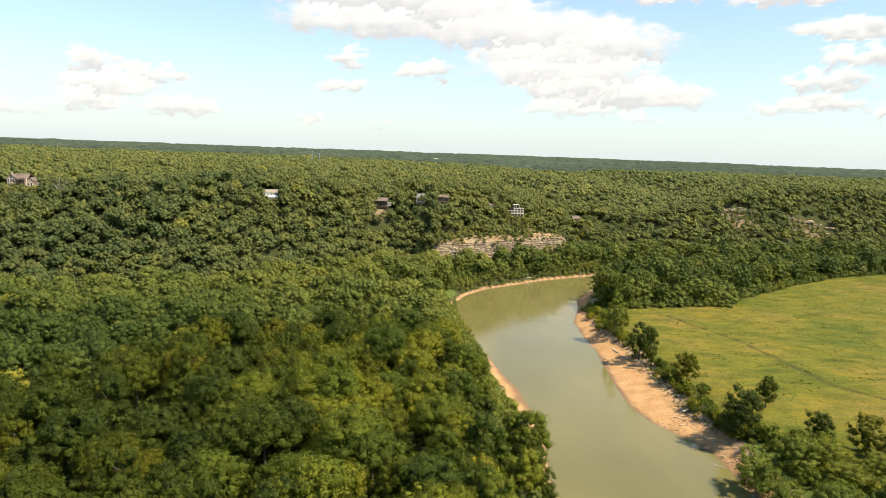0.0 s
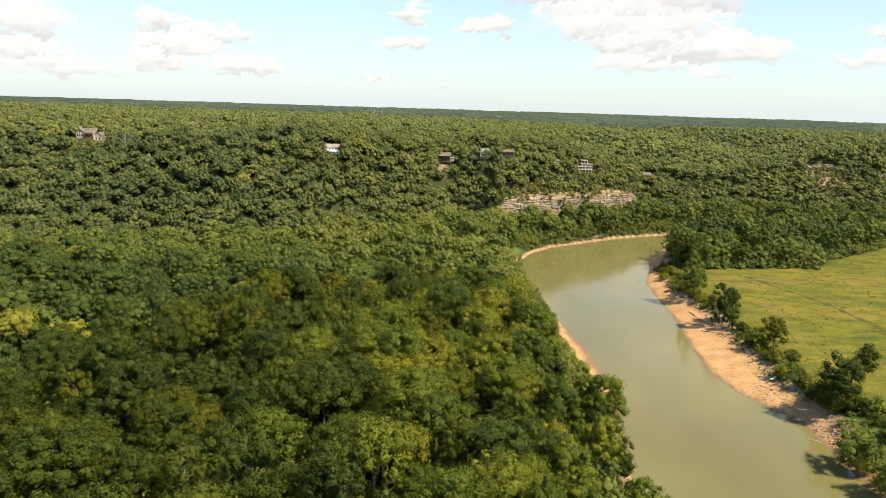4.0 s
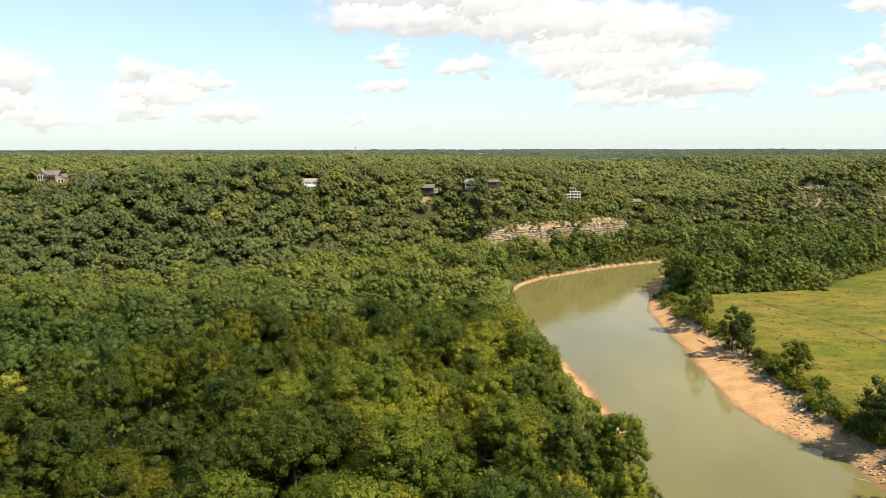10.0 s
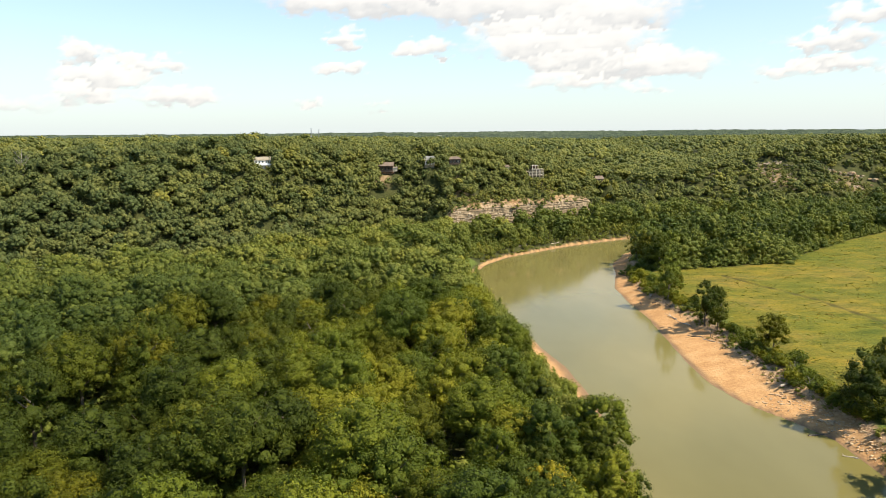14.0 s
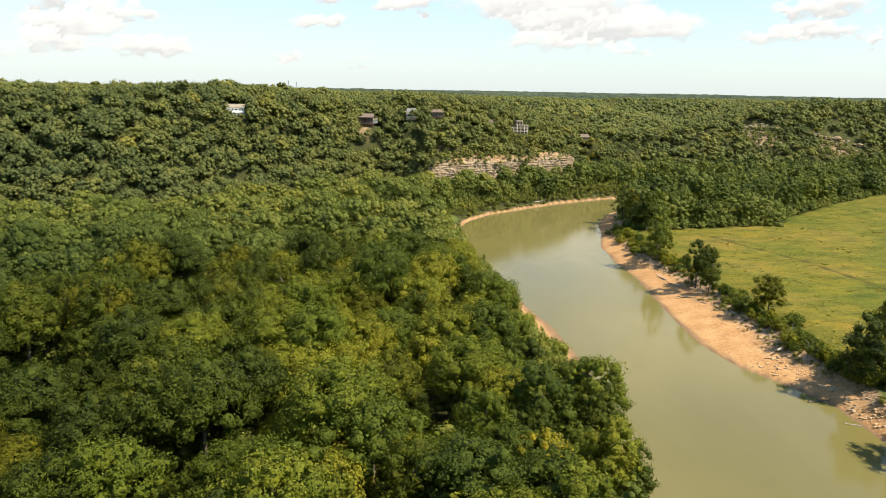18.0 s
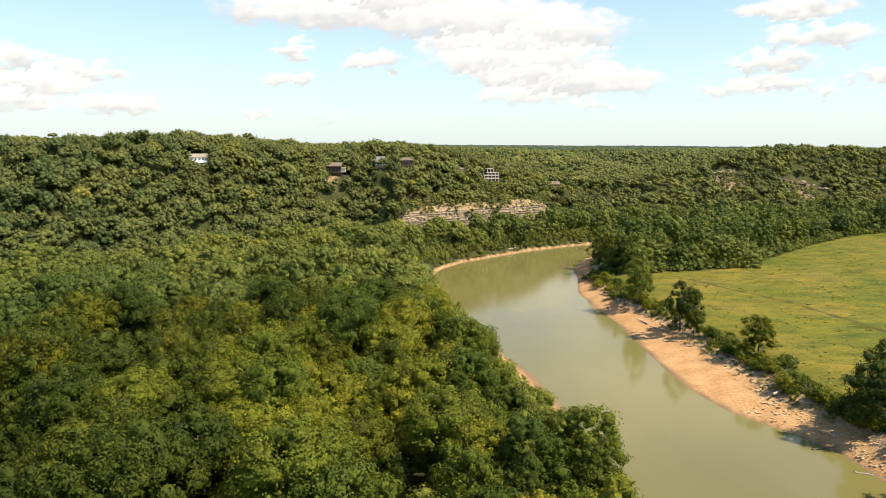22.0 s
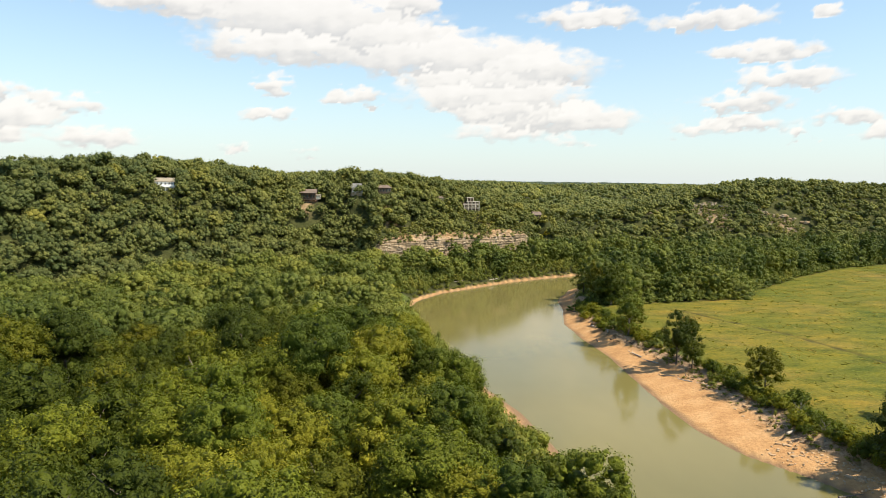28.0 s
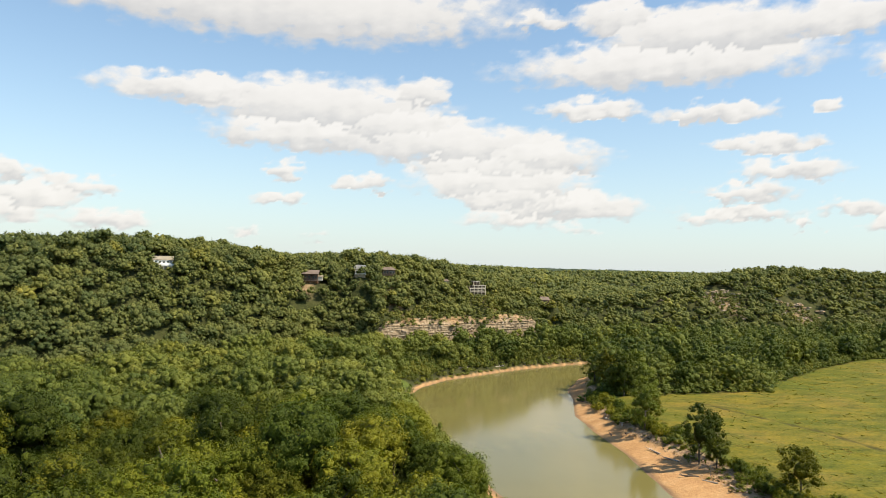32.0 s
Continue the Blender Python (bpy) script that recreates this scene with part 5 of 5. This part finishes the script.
def gable(name, x0, x1, y0, y1, z, rise, material, parent, axis="x", over=0.5, thick=0.22):
    """A pitched roof shell; its ridge runs along the axis."""
    bm = bmesh.new()
    x0, x1, y0, y1 = x0 - over, x1 + over, y0 - over, y1 + over
    if axis == "x":
        ym = (y0 + y1) / 2
        prof = [(y0, z), (ym, z + rise), (y1, z), (y1, z + thick), (ym, z + rise + thick), (y0, z + thick)]
        rings = [[bm.verts.new((x, p, q)) for p, q in prof] for x in (x0, x1)]
    else:
        xm = (x0 + x1) / 2
        prof = [(x0, z), (xm, z + rise), (x1, z), (x1, z + thick), (xm, z + rise + thick), (x0, z + thick)]
        rings = [[bm.verts.new((p, y, q)) for p, q in prof] for y in (y0, y1)]
    a, b = rings
    for k in range(6):
        bm.faces.new((a[k], a[(k + 1) % 6], b[(k + 1) % 6], b[k]))
    for r in rings:
        bm.faces.new((r[0], r[1], r[4], r[5]))
        bm.faces.new((r[1], r[2], r[3], r[4]))
    bmesh.ops.recalc_face_normals(bm, faces=bm.faces)
    return part(name, bm, material, parent)


def gable_wall(x0, x1, y0, y1, z0, z1, rise, material, parent, axis="y"):
    """Walls of a wing with its gable end towards the valley."""
    bm = bmesh.new()
    box(bm, x0, y0, z0, x1, y1, z1)
    xm, ym = (x0 + x1) / 2, (y0 + y1) / 2
    ends = [((x0, y, z1), (x1, y, z1), (xm, y, z1 + rise)) for y in (y0, y1)] if axis == "y" else [((x, y0, z1), (x, y1, z1), (x, ym, z1 + rise)) for x in (x0, x1)]
    for tri in ends:
        bm.faces.new([bm.verts.new(p) for p in tri])
    return part("wall", bm, material, parent)


def window(x0, x1, z0, z1, y, parent, frame_material=None):
    """A window on a front wall: frame proud, dark pane set in it."""
    w = slab("window", x0, y - 0.10, z0, x1, y + 0.02, z1, frame_material or M_WHITE, parent)
    slab("pane", x0 + 0.10, y - 0.13, z0 + 0.10, x1 - 0.10, y - 0.09, z1 - 0.10, M_GLASS, w)
    return w


def railing(x0, x1, y, z, parent, material, step=1.4, tall=1.0):
    r = slab("railing", x0, y - 0.06, z + tall - 0.1, x1, y + 0.06, z + tall, material, parent)
    n = max(2, int((x1 - x0) / step))
    for k in range(n + 1):
        x = x0 + (x1 - x0) * k / n
        slab("baluster", x - 0.05, y - 0.05, z, x + 0.05, y + 0.05, z + tall - 0.1, material, r)
    return r


def site(name, x, y, z, turn, label, size=1.0):
    h = tagged(new(name), label, "house", "hilltop houses")
    h.matrix_basis = pose(x, y, z, 0, 0, turn) @ Matrix.Diagonal((size, size, size, 1))
    return h


# Stone lodge with two gabled wings.
h = site("house", -256.3, 470, 57.6, 6, "large tan stone lodge with brown roofs and dark deck", 0.84)
slab("terrace", -11, -9.5, -1.6, 11.5, 7, 0, M_TAN, h)
gable_wall(-9.5, -3.0, -4.5, 5, 0, 6.4, 2.9, M_TAN, h)
gable("roof", -9.5, -3.0, -4.5, 5, 6.3, 3.0, M_BROWNROOF, h, "y")
gable_wall(-3.0, 4.0, -2.5, 6, 0, 6.2, 0.0, M_TAN, h)
gable("roof", -4.5, 4.6, -2.5, 6.5, 6.1, 3.6, M_BROWNROOF, h, "x")
gable_wall(4.0, 9.5, -4.0, 5, 0, 4.4, 2.6, M_TAN, h)
gable("roof", 4.0, 9.5, -4.0, 5, 4.3, 2.7, M_BROWNROOF, h, "y")
slab("chimney", -8.6, 0.0, 5, -7.2, 1.2, 11.0, M_TAN, h, 0.05)
slab("chimney", 3.4, -5.2, 0, 4.8, -3.9, 7.4, M_TAN, h, 0.05)
slab("deck", -3.0, -7.5, 2.6, 4.0, -2.5, 2.9, M_DKWOOD, h)
slab("porch_roof", -3.2, -7.2, 5.2, 3.4, -2.5, 5.45, M_DKWOOD, h)
for x in (-2.8, -0.6, 1.6, 3.2):
    slab("post", x - 0.14, -7.2, 0, x + 0.14, -6.9, 5.2, M_DKWOOD, h)
railing(-3.0, 4.0, -7.4, 2.9, h, M_DKWOOD)
for x in (-8.9, -7.2, -5.5):
    for z0, z1 in ((0.6, 2.6), (3.4, 5.8)):
        window(x, x + 1.4, z0, z1, -4.5, h)
window(-7.0, -5.5, 6.5, 7.9, -4.5, h)
for x in (-2.4, -0.4, 1.6):
    window(x, x + 1.4, 3.2, 5.0, -2.5, h)
for x in (5.0, 7.2):
    window(x, x + 1.4, 1.0, 3.2, -4.0, h)
slab("bay", 9.5, -3.5, 0, 12.5, -0.5, 2.6, M_TAN, h, 0.05)
gable("bay_roof", 9.5, 12.5, -3.5, -0.5, 2.6, 0.8, M_BROWNROOF, h, "x", 0.3)
slab("retaining_wall", -11.5, -12.0, -3.4, 11.0, -11.3, -1.2, M_TAN, h, 0.05)

# White two-storey house with a porch.
h = site("house", -101, 493, 51.9, 12, "two-storey house with tan roof and white porch balcony")
slab("wall", -5.0, -2, 0, 4.6, 5, 5.8, M_WHITE, h)
gable("roof", -5.0, 4.6, -2, 5, 5.8, 2.0, M_TANROOF, h, "x", 0.6)
slab("porch_roof", -5.2, -4.8, 3.3, 6.6, -2.0, 3.75, M_WHITE, h, 0.03)
slab("fascia", -5.2, -4.95, 2.9, 6.6, -4.75, 3.5, M_WHITE, h)
for x in (-5.0, -3.2, -1.4, 0.4, 2.2, 4.2, 6.3):
    slab("post", x - 0.12, -4.85, -1.2, x + 0.12, -4.6, 3.0, M_WHITE, h)
slab("deck", -5.2, -4.9, -0.4, 6.6, -2.0, -0.1, M_GREYWOOD, h)
slab("foundation", -5.0, -2.1, -2.5, 4.6, 5, 0, M_TAN, h)
for x in (-4.2, -2.2, -0.2, 1.8, 3.2):
    window(x, x + 1.0, 4.2, 5.4, -2.0, h)
    window(x, x + 1.0, 0.5, 2.4, -2.0, h)

# Dark cabin over a bare clay bank.
h = site("house", -26, 532, 46.4, -4, "dark timber cabin with a deck on a bare bank")
slab("wall", -4.2, -2, 1.8, 4.4, 4, 5.6, M_BROWN, h)
gable("roof", -4.6, 4.4, -3.4, 4.5, 5.5, 2.3, M_BROWNROOF, h, "x", 0.7)
slab("deck", -5.4, -5.0, 1.5, 5.8, -2.0, 1.8, M_DKWOOD, h)
for x in (-5.2, -2.4, 0.4, 3.0, 5.6):
    slab("post", x - 0.14, -4.9, -2.6, x + 0.14, -4.6, 1.5, M_DKWOOD, h)
railing(-5.4, 5.8, -4.95, 1.8, h, M_DKWOOD)
slab("annex", 4.4, -1, 1.8, 7.0, 3, 4.0, M_CREAM, h, 0.04)
gable("annex_roof", 4.4, 7.0, -1, 3, 4.0, 0.8, M_TANROOF, h, "x", 0.3)
for x in (-3.4, -1.2, 1.2, 3.0):
    window(x, x + 1.0, 2.8, 4.6, -2.0, h, M_DKWOOD)
slab("foundation", -4.2, -1.8, -2.5, 4.4, 4, 1.8, M_CLAY, h)

# Grey-roofed house with a white dormer.
h = site("house", 3.0, 533, 52.6, 10, "grey-roofed house with a white dormer gable", 0.8)
slab("wall", -4.2, -2.5, 0, 4.0, 4, 3.6, M_BROWN, h)
gable("roof", -4.2, 4.0, -2.5, 4, 3.5, 3.4, M_GREY, h, "x", 0.5)
gable_wall(-0.2, 2.8, -2.4, 0.6, 3.6, 4.9, 1.2, M_WHITE, h)
gable("dormer_roof", -0.2, 2.8, -2.4, 0.8, 4.8, 1.3, M_GREY, h, "y", 0.35)
window(0.5, 2.1, 3.8, 4.9, -2.4, h)
for x in (-3.4, -1.0, 2.2):
    window(x, x + 1.1, 0.9, 2.5, -2.5, h)
slab("porch_beam", -4.2, -3.6, 2.9, 4.0, -3.3, 3.2, M_WHITE, h)
slab("porch_rail", -4.2, -3.6, 0.35, 4.0, -3.45, 0.85, M_WHITE, h)
for x in (-4.0, -1.4, 1.3, 3.8):
    slab("post", x - 0.12, -3.6, -0.5, x + 0.12, -3.3, 2.9, M_WHITE, h)
slab("deck", -4.4, -4.4, -0.5, 4.4, -2.5, -0.2, M_GREYWOOD, h)
slab("foundation", -4.2, -2.4, -2.5, 4.0, 4, 0, M_TAN, h)

# Low brown house with a hipped grey roof.
h = site("house", 20.8, 542, 52.6, 4, "low brown house with a broad grey roof", 0.92)
slab("wall", -4.2, -2, 0, 4.2, 4, 3.4, M_BROWN, h)
bm = bmesh.new()
lo = [bm.verts.new(p) for p in ((-5.2, -3.2, 3.4), (5.2, -3.2, 3.4), (5.2, 5.0, 3.4), (-5.2, 5.0, 3.4))]
hi = [bm.verts.new(p) for p in ((-2.6, 0.9, 5.4), (2.6, 0.9, 5.4))]
bm.faces.new((lo[0], lo[1], hi[1], hi[0]))
bm.faces.new((lo[2], lo[3], hi[0], hi[1]))
bm.faces.new((lo[1], lo[2], hi[1]))
bm.faces.new((lo[3], lo[0], hi[0]))
bm.faces.new(lo[::-1])
part("roof", bm, M_BROWNROOF, h)
for x in (-3.6, -1.4, 0.8, 2.6):
    window(x, x + 1.2, 0.8, 2.7, -2.0, h, M_GREYWOOD)
slab("deck", -4.8, -4.4, -0.4, 4.8, -2.0, -0.1, M_DKWOOD, h)
railing(-4.8, 4.8, -4.3, -0.1, h, M_DKWOOD)
slab("foundation", -4.2, -1.9, -2.5, 4.2, 4, 0, M_TAN, h)

# Tiered house of open decks.
h = site("house", 82, 573, 42.4, 8, "three-tier house with pale framed open decks")
# Wall and tower coloured dark to paint the shade in the open bays.
slab("wall", -5.2, 0.2, -2.4, 5.2, 5, 4.4, M_DKWOOD, h)
slab("tower", -2.1, 0.8, 4.4, 1.9, 4, 7.0, M_DKWOOD, h)
slab("flat_roof", -2.5, -0.9, 7.0, 2.3, 4.3, 7.3, M_GREYWOOD, h)
for z, x0, x1 in ((-0.1, -5.4, 5.6), (2.1, -5.4, 5.6), (4.2, -3.2, 5.6)):
    slab("deck", x0, -3.0, z, x1, 0.2, z + 0.42, M_GREYWOOD, h)
for x in (-5.2, -2.5, 0.2, 2.9, 5.4):
    slab("post", x - 0.2, -3.0, -2.6, x + 0.2, -2.6, 4.2 if x > -5 else 2.1, M_GREYWOOD, h)
for z in (0.32, 2.52):
    slab("rail", -5.4, -2.9, z + 0.62, 5.6, -2.75, z + 0.80, M_GREYWOOD, h)
for x in (-2.3, 0.0, 2.1):
    slab("tower_post", x - 0.16, -0.8, 4.6, x + 0.16, -0.48, 7.0, M_GREYWOOD, h)
slab("side_deck", -9.4, -1.4, 2.4, -5.5, 1.0, 2.75, M_GREYWOOD, h)
railing(-9.4, -5.5, -1.35, 2.75, h, M_GREYWOOD)
for x in (-9.2, -7.2):
    slab("post", x - 0.15, -1.3, -3.5, x + 0.15, -1.0, 2.4, M_GREYWOOD, h)
for x in (-4.2, -1.6, 1.0, 3.6):
    for z in (0.5, 2.7):
        window(x, x + 1.3, z, z + 1.4, 0.2, h, M_DKWOOD)

# Two houses mostly behind trees.
h = site("house", 57, 559, 45.6, 10, "pale house half hidden behind dark trees")
slab("wall", -3.4, -1.5, 0, 3.4, 3.5, 3.6, M_CREAM, h)
gable("roof", -3.4, 3.4, -1.5, 3.5, 3.6, 1.4, M_BROWNROOF, h, "x", 0.5)
for x in (-2.8, -0.6, 1.6):
    window(x, x + 1.2, 1.0, 2.8, -1.5, h)
h = site("house", 140.5, 613, 33.8, 10, "small tan-roofed house deep in the trees")
gable_wall(-3.2, 3.2, -1.5, 4.0, 0, 2.6, 2.3, M_BROWN, h, "x")
gable("roof", -3.2, 3.2, -1.5, 4.0, 2.5, 2.4, M_BROWNROOF, h, "x", 0.4)
window(-1.4, 1.4, 0.7, 2.3, -1.5, h, M_BROWN)

for x, y, sc in ((140.5, 601, 0.62), (145.5, 603, 0.58), (137.5, 606, 0.6), (142.5, 596, 0.66)):
    plant(KINDS[4], x, y, x * 37 % 360, (sc, sc), "small green tree on the slope below a house", "trees below the small house", 0.6)

# ---------------------------------------------------------------- far marks
for mx, my, top in ((-175, 1190, 84), (-163, 1190, 81)):
    mast = tagged(new("radio_mast"), "thin steel lattice mast on the wooded plateau", "mast", "masts on the plateau")
    mz = height(mx, my)
    mast.matrix_basis = pose(mx, my, mz)
    for dx, dy in ((-1, -1), (1, -1), (0, 1)):
        bm = bmesh.new()
        tube(bm, [(dx, dy, 0), (dx * 0.5, dy * 0.5, top - mz)], [0.22, 0.16], 5)
        part("leg", bm, M_STEEL, mast)
    for k in range(8):
        z = (top - mz) * (k + 0.5) / 8
        bm = bmesh.new()
        tube(bm, [(-0.9, -0.9, z), (0.9, -0.9, z + 1.5), (0, 0.9, z), (-0.9, -0.9, z + 1.5)], [0.1] * 4, 4)
        part("brace", bm, M_STEEL, mast)
for x, y, w, roof in ((-150, 1900, 11, M_WHITE), (60, 2300, 13, M_CREAM), (350, 2500, 13, M_WHITE)):
    z = height(x, y) + 5
    b = tagged(new("barn"), "small far pale-roofed building among trees", "building", "far buildings")
    b.matrix_basis = pose(x, y, z)
    slab("wall", -w / 2, -5, -8, w / 2, 5, 4, M_CREAM, b)
    gable("roof", -w / 2, w / 2, -5, 5, 4, 2.4, roof, b, "x", 0.5)
